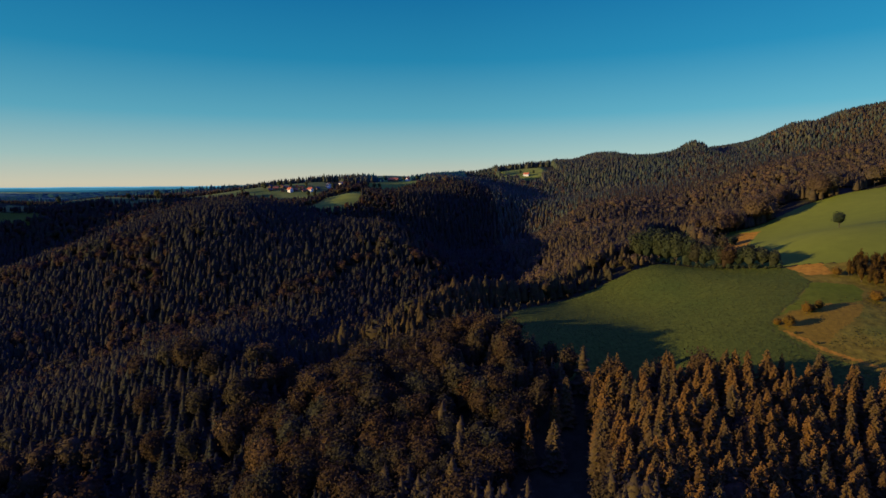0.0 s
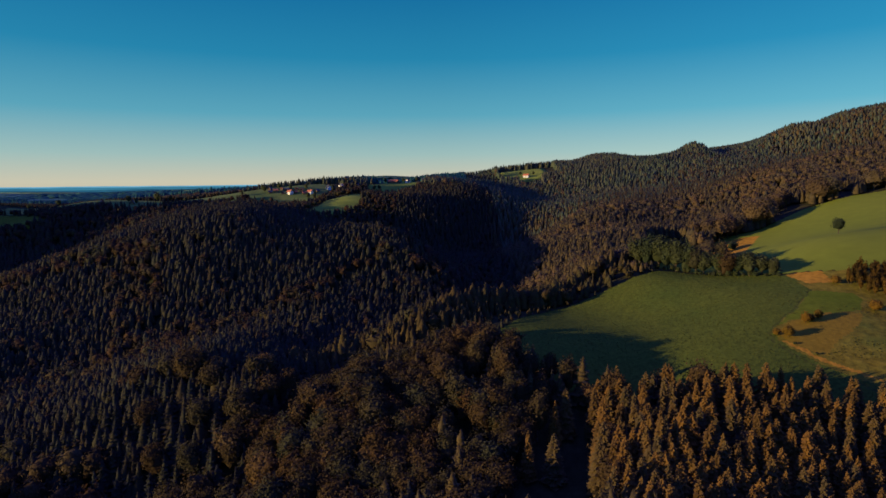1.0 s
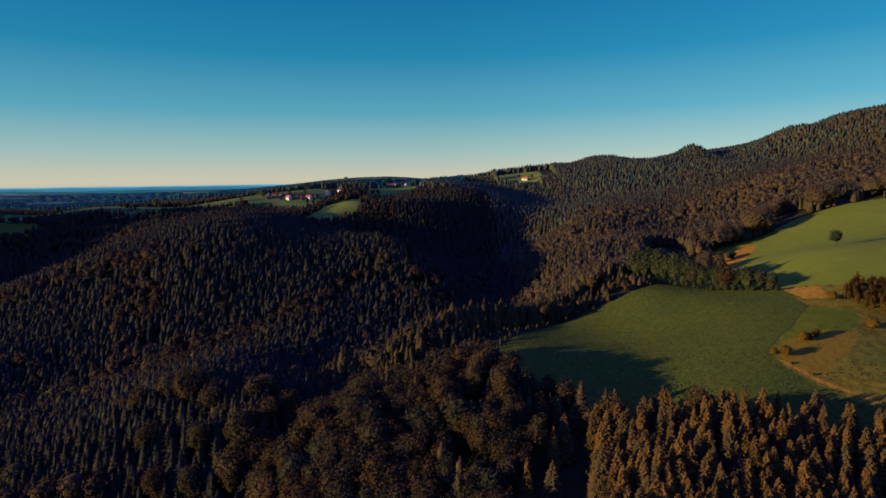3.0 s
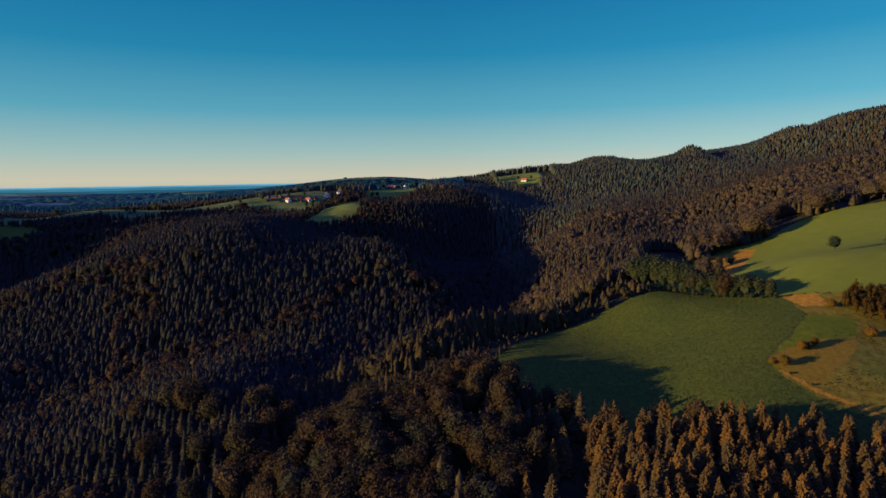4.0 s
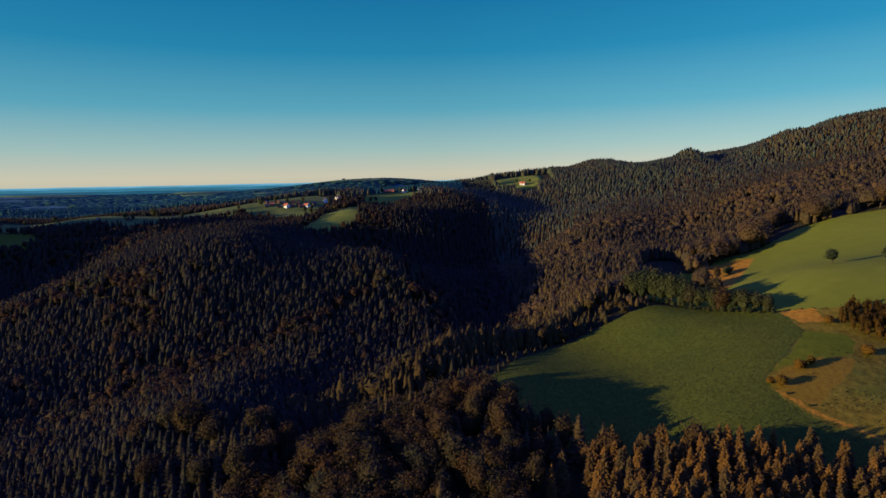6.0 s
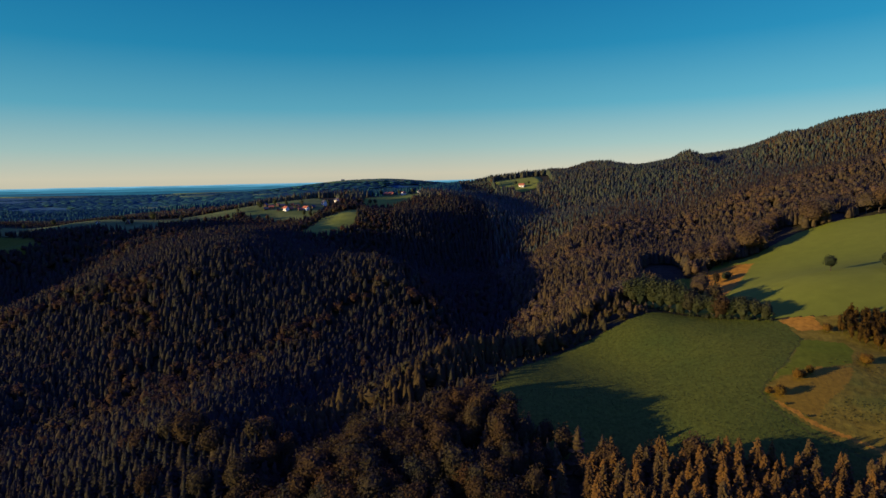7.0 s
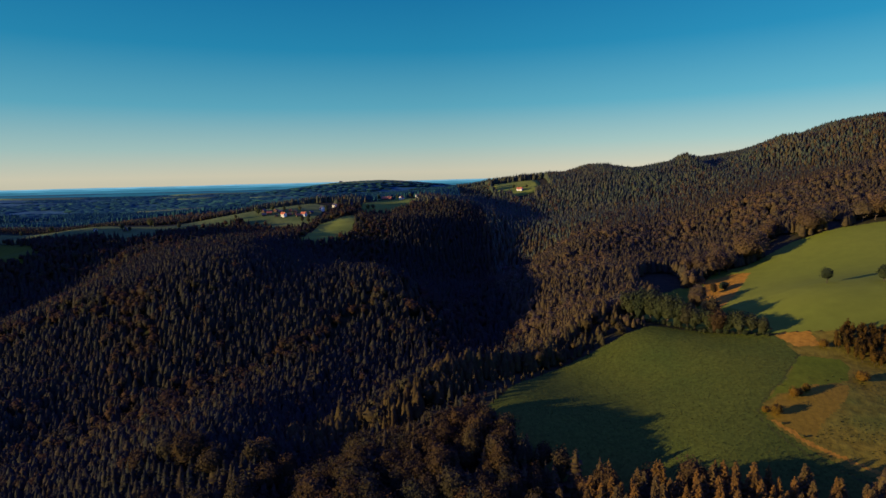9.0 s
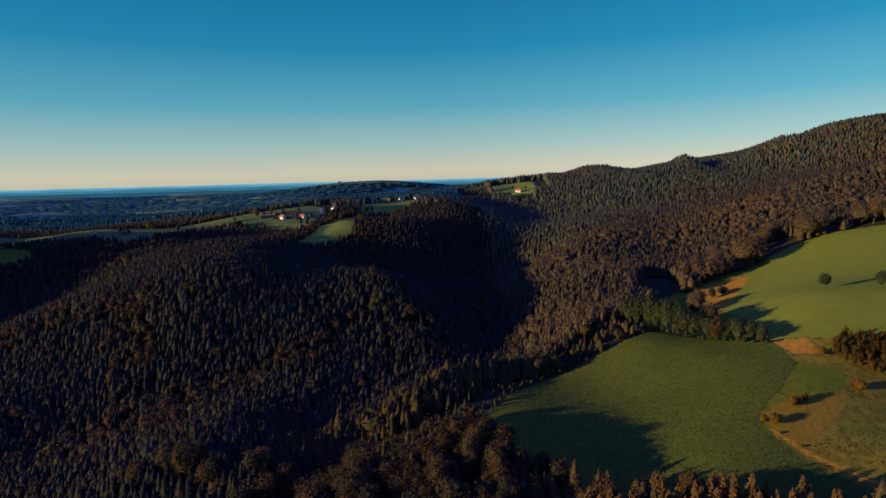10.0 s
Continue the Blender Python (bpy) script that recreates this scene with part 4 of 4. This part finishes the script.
def hedge():
    rng = np.random.default_rng(33)
    sizes = [16, 17, 18, 16, 17, 15, 14, 12, 11.5, 12, 11, 12, 10, 8.5]
    line = np.array([(121, 351), (139, 336), (155, 320), (169, 310), (182, 301)], float)
    d = np.r_[0, np.cumsum(np.linalg.norm(np.diff(line, axis=0), axis=1))]
    for i, h in enumerate(sizes):
        s = d[-1] * (i + 0.3) / len(sizes)
        x, y = np.interp(s, d, line[:, 0]) + rng.uniform(-1, 1), np.interp(s, d, line[:, 1]) + 3 + rng.uniform(-1, 1)
        brown = i in (6, 9)
        h *= 1.2
        tree_at("hedge_tree", x, y, h, h * rng.uniform(0.85, 1.1), HEDGE_TREES[i % 4], LEAVES if brown else HEDGE_LEAVES,
                "browning hedge tree at the meadow's upper edge" if brown else "leafy green hedge tree at the meadow's upper edge", "tree", "trees of the hedge", 0.12, i)
    for i in range(22):
        s = d[-1] * (i + 0.5) / 22
        x, y = np.interp(s, d, line[:, 0]) + rng.uniform(-1, 1), np.interp(s, d, line[:, 1]) + rng.uniform(-0.5, 1.5)
        h = rng.uniform(2.0, 4.0)
        tree_at("hedge_shrub", x, y, h, h * 1.2, BUSHES[i % 3], HEDGE_LEAVES, "low olive shrub under the hedge trees", "shrub", "shrubs of the hedge", 0.1, i)
    tree_at("hedge_tree", 163, 333, 19, 14, HEDGE_TREES[1], LEAVES, "tall brown tree standing behind the hedge", "tree", "trees of the hedge", 0.2)
    tree_at("hedge_tree", 166, 338, 17, 12, HEDGE_TREES[2], LEAVES, "tall brown tree standing behind the hedge", "tree", "trees of the hedge", 0.2)


def lone_trees():
    tree_at("lone_tree", 247, 356, 10.5, 9.8, BROAD_NEAR[1], HEDGE_LEAVES, "single round dark tree alone in the green field", "tree", "", 0.2)
    tree_at("lone_tree", 270, 339, 11.0, 11.5, BROAD_NEAR[4], HEDGE_LEAVES, "dark bushy tree in the open green field", "tree", "", 0.15)
    tree_at("field_bush", 219, 430, 7.0, 8.5, BUSHES[0], HEDGE_LEAVES, "olive bush on the straw-coloured slope", "bush")
    tree_at("field_bush", 208, 424, 9.5, 8.0, HEDGE_TREES[2], LEAVES, "brown tree at the foot of the straw slope", "tree")
    for x, y, h, w in ((145.2, 235.8, 5.6, 5.8), (158.6, 245.6, 5.4, 5.2), (166.0, 248.6, 4.8, 4.4), (141.8, 238.4, 3.4, 3.8), (162.0, 247.4, 3.6, 4.0)):
        tree_at("orange_bush", x, y, h, w, BUSHES[int(x) % 3], BRUSH, "rust-orange bush at the dry grass patch", "bush", "orange bushes")
    tree_at("orange_bush", 195.5, 254, 6.0, 7.0, BUSHES[1], BRUSH, "large orange-brown bush at the pasture's corner", "bush")
    tree_at("brown_bush", 197, 283.5, 4.8, 6.0, BUSHES[2], BRUSH, "dull brown bush beside the bare orange soil", "bush")
    for x, y in ((144.3, 229.6), (148.3, 221.4)):
        tree_at("small_shrub", x, y, 1.3, 1.5, BUSHES[0], HEDGE_LEAVES, "small dark shrub beside the worn track", "shrub", "small shrubs by the track")
    for i, (x, y, h) in enumerate(((209, 474, 17), (217, 468, 19), (226, 466, 20), (234, 468, 19), (242, 470, 18), (222, 478, 20), (238, 480, 20), (262, 480, 25), (273, 484, 26), (266, 490, 25), (279, 490, 22),
                                   (332, 502, 22), (340, 504, 24), (334, 512, 24), (378, 504, 20), (387, 501, 22), (396, 498, 20), (405, 496, 19), (414, 494, 21), (424, 492, 19), (434, 490, 20), (446, 489, 18), (458, 487, 20), (292, 512, 17), (304, 524, 18), (316, 534, 18), (356, 536, 18), (366, 536, 17), (180, 392, 14), (186, 402, 16))):
        tree_at("edge_tree", x, y, h, h * (0.95 + 0.05 * (i % 5)), BROAD_NEAR[i % 6], SLOPE_LEAVES, "broad brown tree at the upper field's wooded edge", "tree", "trees at the upper field's edge", 0.15, i)
    rng = np.random.default_rng(61)
    v, f = ICO_FINE
    for x, y, s in ((166.5, 200.3, 0.9), (168.2, 199.0, 0.6)):
        shape = v * np.array([1.4, 1.0, 0.7]) * s * rng.uniform(0.8, 1.15, (len(v), 1))
        ob = new("boulder", mesh_of("boulder", shape, f, [STONE]))
        ob.location = (x, y, float(ground_z(x, y)) + 0.7)
        tagged(ob, "pale weathered boulder on the sandy bank", "rock", "boulders")


def coppice():
    """A dense young stand with bare brown stems."""
    rng = np.random.default_rng(44)
    outline = np.array([(203, 270), (214, 263), (245, 262), (285, 266), (296, 280), (236, 291), (212, 294), (202, 284)], float)
    x, y = scatter(198, 300, 258, 298, 3.1, 45)
    m = inside(x, y, outline)
    x, y = x[m], y[m]
    crown = [broad_crown(np.random.default_rng(300 + i), 170, 0.036, ICO, 0.19, 0.45) for i in range(3)]
    models = []
    for i, c in enumerate(crown):
        root = new("sapling")
        part("trunk", mesh_of("trunk", *tapered([(0, 0, -0.03), (0, 0, 0.4), (0, 0, 0.9)], [0.012, 0.009, 0.003]), [BARK]), root)
        part("crown", mesh_of("crown", *c, [YOUNG]), root)
        models.append(tagged(root, "slender rusty brown sapling in the dense young stand", "tree", "saplings of the young stand"))
    stand(models, x, y, rng.uniform(6.0, 8.0, len(x)), 46)
    dissolve(models)


hedge()
lone_trees()
coppice()


# ---- grass tufts ----
def blades(rng, n=5, spread=0.5):
    v, f = [], []
    for i in range(n):
        a, r = rng.uniform(0, 6.28), rng.uniform(0, spread)
        c, d = np.array([r * math.cos(a), r * math.sin(a), 0]), rng.uniform(0, 6.28)
        s = np.array([math.cos(d), math.sin(d), 0]) * 0.4
        v += [c - s, c + s, c + np.array([rng.uniform(-0.3, 0.3), rng.uniform(-0.3, 0.3), rng.uniform(0.7, 1.0)])]
        f.append((3 * i, 3 * i + 1, 3 * i + 2))
    return np.array(v), np.array(f)


def tufts():
    kinds = [blades(np.random.default_rng(400 + i)) for i in range(4)]
    x, y = scatter(15, 190, 185, 340, 1.25, 47)
    m = inside(x, y, np.array(MEADOW_EDGE, float)) & (np.random.default_rng(48).random(len(x)) < 0.35 + 0.6 * lattice(x, y, 9, 49))
    h = 0.14 + 0.20 * np.random.default_rng(50).random(int(m.sum()))
    plant("meadow_tufts", kinds, x[m], y[m], h, BLADES, "short uneven grass tufts over the meadow", "grass", -0.15, 1.3)
    x, y = scatter(150, 300, 185, 262, 2.0, 51)
    m = inside(x, y, np.array(PASTURE_EDGE, float)) & ~inside(x, y, OPEN_LAND[2]) & (y < 262 - 0.1 * x + 15) & (lattice(x, y, 16, 52) * 0.6 + lattice(x, y, 5, 53) * 0.4 > 0.55)
    h = 0.2 + 0.25 * np.random.default_rng(54).random(int(m.sum()))
    plant("pasture_tussocks", kinds, x[m], y[m], h, TUSSOCK, "dark coarse tussocks in the rough pasture", "grass", -0.15, 1.4)


tufts()


# ---- the village, farms and huts ----
def box(x0, x1, y0, y1, z0, z1):
    v = [(x, y, z) for z in (z0, z1) for y in (y0, y1) for x in (x0, x1)]
    f = [(0, 2, 3, 1), (4, 5, 7, 6), (0, 1, 5, 4), (2, 6, 7, 3), (0, 4, 6, 2), (1, 3, 7, 5)]
    return v, f


def quads(name, pieces, material):
    v, f = joined(pieces)
    return mesh_of(name, v, f, [material])


def house(x, y, turn, length, width, eaves, ridge, wall, roof, label, name="house", windows=True, category="house"):
    """A gabled house with thick roof planes, windows, a door and a chimney."""
    root = new(name)
    length, width, eaves, ridge = (0.72 * v for v in (length, width, eaves, ridge))
    a, b = length / 2, width / 2
    bm = bmesh.new()
    low = [bm.verts.new(p) for p in ((-a, -b, -1.5), (a, -b, -1.5), (a, b, -1.5), (-a, b, -1.5))]
    top = [bm.verts.new(p) for p in ((-a, -b, eaves), (a, -b, eaves), (a, b, eaves), (-a, b, eaves))]
    g = [bm.verts.new((-a, 0, ridge)), bm.verts.new((a, 0, ridge))]
    for i in range(4):
        bm.faces.new((low[i], low[(i + 1) % 4], top[(i + 1) % 4], top[i]))
    bm.faces.new((top[3], top[0], g[0]))
    bm.faces.new((top[1], top[2], g[1]))
    bm.faces.new(low[::-1])
    me = bpy.data.meshes.new("wall")
    bm.to_mesh(me)
    bm.free()
    me.materials.append(wall)
    part("wall", me, root)
    run, rise = b + 0.8, ridge - eaves
    drop = rise * 0.8 / b
    for side in (-1, 1):
        v = [(-a - 0.7, 0, ridge + 0.15), (a + 0.7, 0, ridge + 0.15), (a + 0.7, side * run, eaves - drop + 0.15), (-a - 0.7, side * run, eaves - drop + 0.15)]
        v += [(px, py, pz + 0.3) for px, py, pz in v]
        f = [(0, 1, 2, 3), (4, 7, 6, 5), (0, 4, 5, 1), (1, 5, 6, 2), (2, 6, 7, 3), (3, 7, 4, 0)]
        slope = part("roof", mesh_of("roof", v, f, [roof]), root)
    if windows:
        n = max(2, int(length / 3.0))
        for side in (-1, 1):
            for level in range(1 if eaves < 3.6 else 2):
                for i in range(n):
                    wx = -a + length * (i + 0.5) / n
                    z = 0.8 + 2.1 * level
                    y0, y1 = sorted((side * (b - 0.05), side * (b + 0.06)))
                    part("window", quads("window", [box(wx - 0.5, wx + 0.5, y0, y1, z, z + 1.1)], GLASS), root)
        for side in (-1, 1):
            x0, x1 = sorted((side * (a - 0.05), side * (a + 0.06)))
            for wy in (-b * 0.45, b * 0.45):
                part("window", quads("window", [box(x0, x1, wy - 0.5, wy + 0.5, 0.8, 1.9)], GLASS), root)
        part("chimney", quads("chimney", [box(a * 0.3, a * 0.3 + 0.7, 0.3, 1.0, ridge - 1.0, ridge + 1.1)], TILES), slope, "brick chimney")
    part("door", quads("door", [box(-0.55, 0.55, -b - 0.07, -b + 0.05, 0.0, 2.1)], BOARDS), root)
    root.matrix_basis = pose(x, y, float(ground_z(x, y)) + 0.4, 0, 0, turn) @ Matrix.Scale(0.8, 4)
    return tagged(root, label, category)


def village():
    white, barn = "white plastered house with a red tiled gable roof", "long farm building with an orange-red tiled roof"
    house(-218, 819, -38, 13, 10, 6.0, 10.0, PLASTER, TILES, white)
    house(-204, 830, 95, 16, 9, 4.5, 8.5, BOARDS, TILES, "wooden barn with a red tiled roof in the village", "barn", False, "barn")
    house(-190, 822, -30, 13, 9, 5.0, 9.0, PLASTER, TILES, white)
    house(-229, 820, 100, 9, 7, 3.0, 5.5, BOARDS, SLATE, "low dark shed beside the white house", "shed", False, "shed")
    house(-241, 828, 10, 12, 8, 4.5, 8.0, BOARDS, TILES, "brown wooden farmhouse with a red roof", "house")
    house(-252, 838, 80, 11, 8, 4.0, 7.5, BOARDS, SLATE, "brown wooden barn with a dark roof", "barn", False, "barn")
    house(-169, 849, -50, 11, 9, 6.5, 11.0, PLASTER, SLATE, "tall white gabled house among the village trees")
    house(-154, 871, -40, 11, 9, 5.5, 9.0, PLASTER, SLATE, "white house with a dark roof among trees")
    for x, y, turn, roof in ((-211, 822, 60, TILES), (-226, 834, 10, SLATE), (-198, 819, 30, TILES), (-234, 838, 75, TILES), (-247, 822, 20, SLATE), (-213, 838, 95, TILES), (-182, 832, 50, SLATE)):
        house(x, y, turn, 9, 7.5, 3.6, 6.4, BOARDS, roof, "small brown wooden shed among the village houses", "shed", False, "shed")
    house(-130, 884, 30, 12, 9, 4.5, 8.5, BOARDS, SLATE, "brown farmhouse between trees on the plateau")
    house(-82, 951, -14, 28, 11, 5.5, 10.0, BOARDS, TILES, barn, "farmhouse")
    house(-58, 957, 58, 14, 9, 5.5, 9.5, PLASTER, TILES, white)
    house(-32, 985, -40, 12, 9, 5.5, 9.0, PLASTER, SLATE, "white house on the wooded rise")
    house(-446, 750, -40, 7, 6, 3.2, 5.5, PLASTER, SLATE, "small white hut on the plateau pasture", "hut")
    house(-405, 747, 110, 10, 8, 2.2, 9.5, BOARDS, SLATE, "steep dark-roofed chalet on the plateau pasture", "chalet")
    house(149, 1028, -28, 17, 10, 5.0, 9.5, PLASTER, TILES, "white hillside farm with an orange roof", "farmhouse")
    house(-300, 1480, 20, 14, 10, 6.0, 10.0, PLASTER, SLATE, "far white house on the wooded hill")
    house(-330, 1990, 10, 18, 12, 6.0, 11.0, PLASTER, SLATE, "far white farm below the long hill")
    house(-120, 1960, 10, 16, 12, 6.0, 11.0, PLASTER, SLATE, "far white farm below the long hill")
    rng = np.random.default_rng(71)
    for i, (x, y) in enumerate(((-180, 806), (-176, 786), (-186, 792), (-168, 775), (-178, 764), (-164, 858), (-160, 836), (-146, 866), (-142, 892), (-120, 880), (-104, 872), (-98, 884), (-66, 966), (-44, 978),
                                (-256, 826), (-264, 842), (-348, 775), (-412, 752), (-398, 744), (-386, 775), (-284, 812), (140, 1040), (163, 1036), (-200, 840), (-222, 838), (-530, 790), (-575, 795), (-110, 958), (-96, 962), (-240, 842))):
        h = 17.0 if i == 19 else rng.uniform(8, 13)
        crown = lowered((BROAD_MID[i % 4][0].copy(), BROAD_MID[i % 4][1]), 0.1)
        tree_at("village_tree", x, y, h, h * 0.9, crown, HEDGE_LEAVES, "dark leafy tree beside the village houses and pastures", "tree", "trees of the village", 0.15, i)


village()


# ---- far fields and the hazy distance ----
def far_fields():
    rng = np.random.default_rng(81)
    for x, y, a, b in ((-930, 1290, 110, 30), (-880, 1225, 60, 16), (-1030, 2040, 120, 40), (-900, 1975, 80, 40), (-745, 1810, 70, 40), (-720, 2330, 90, 60),
                       (-470, 1640, 80, 40), (-260, 1945, 170, 13), (-110, 1985, 120, 11), (-1100, 2880, 240, 70), (-1900, 2800, 300, 70), (-520, 1330, 110, 16), (-660, 1420, 90, 18)):
        ring = [(x + a * math.cos(t) * rng.uniform(0.75, 1.1), y + b * math.sin(t) * rng.uniform(0.75, 1.1)) for t in np.arange(0, 6.28, 0.62)]
        field("far_field", ring, (x, y), HAZED_GRASS, "pale green field on the far plain", 4.0, 8, 15, 3)


def hazy_distance():
    """Low ranges at the plain's end, one behind another, haze in colour and glow."""
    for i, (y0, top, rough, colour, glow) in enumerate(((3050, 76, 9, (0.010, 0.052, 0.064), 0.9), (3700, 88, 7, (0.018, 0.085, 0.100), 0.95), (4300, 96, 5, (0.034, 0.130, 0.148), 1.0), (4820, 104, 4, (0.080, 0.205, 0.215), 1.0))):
        x = np.arange(-4300, 4301, 40.0)
        crest = top + rough * (lattice(x, x * 0 + i * 77, 420, 91) - 0.5) + rough * 0.5 * (lattice(x, x * 0 + i * 55, 120, 92) - 0.5)
        y = y0 - 0.00001 * x * x + 40 * np.sin(x / 500 + i)
        rows = [np.c_[x, y - 160, crest * 0 + 20], np.c_[x, y - 40, crest - 6], np.c_[x, y, crest], np.c_[x, y + 90, crest * 0 + 20]]
        n = len(x)
        k, j = np.meshgrid(np.arange(3), np.arange(n - 1), indexing="ij")
        a = (k * n + j).ravel()
        ob = new("distant_range", mesh_of("distant_range", np.concatenate(rows), np.c_[a, a + 1, a + n + 1, a + n], [haze_material("hazy_distance", colour, glow)], smooth=True))
        tagged(ob, "low hills on the horizon of the far plain, blue with painted haze", "backdrop", kind="structure")


far_fields()
hazy_distance()
OUTLINES += OPEN_LAND[len(OPEN_LAND) - 13:]
near_trees()
middle_forest()
far_forest()
plain_woods()
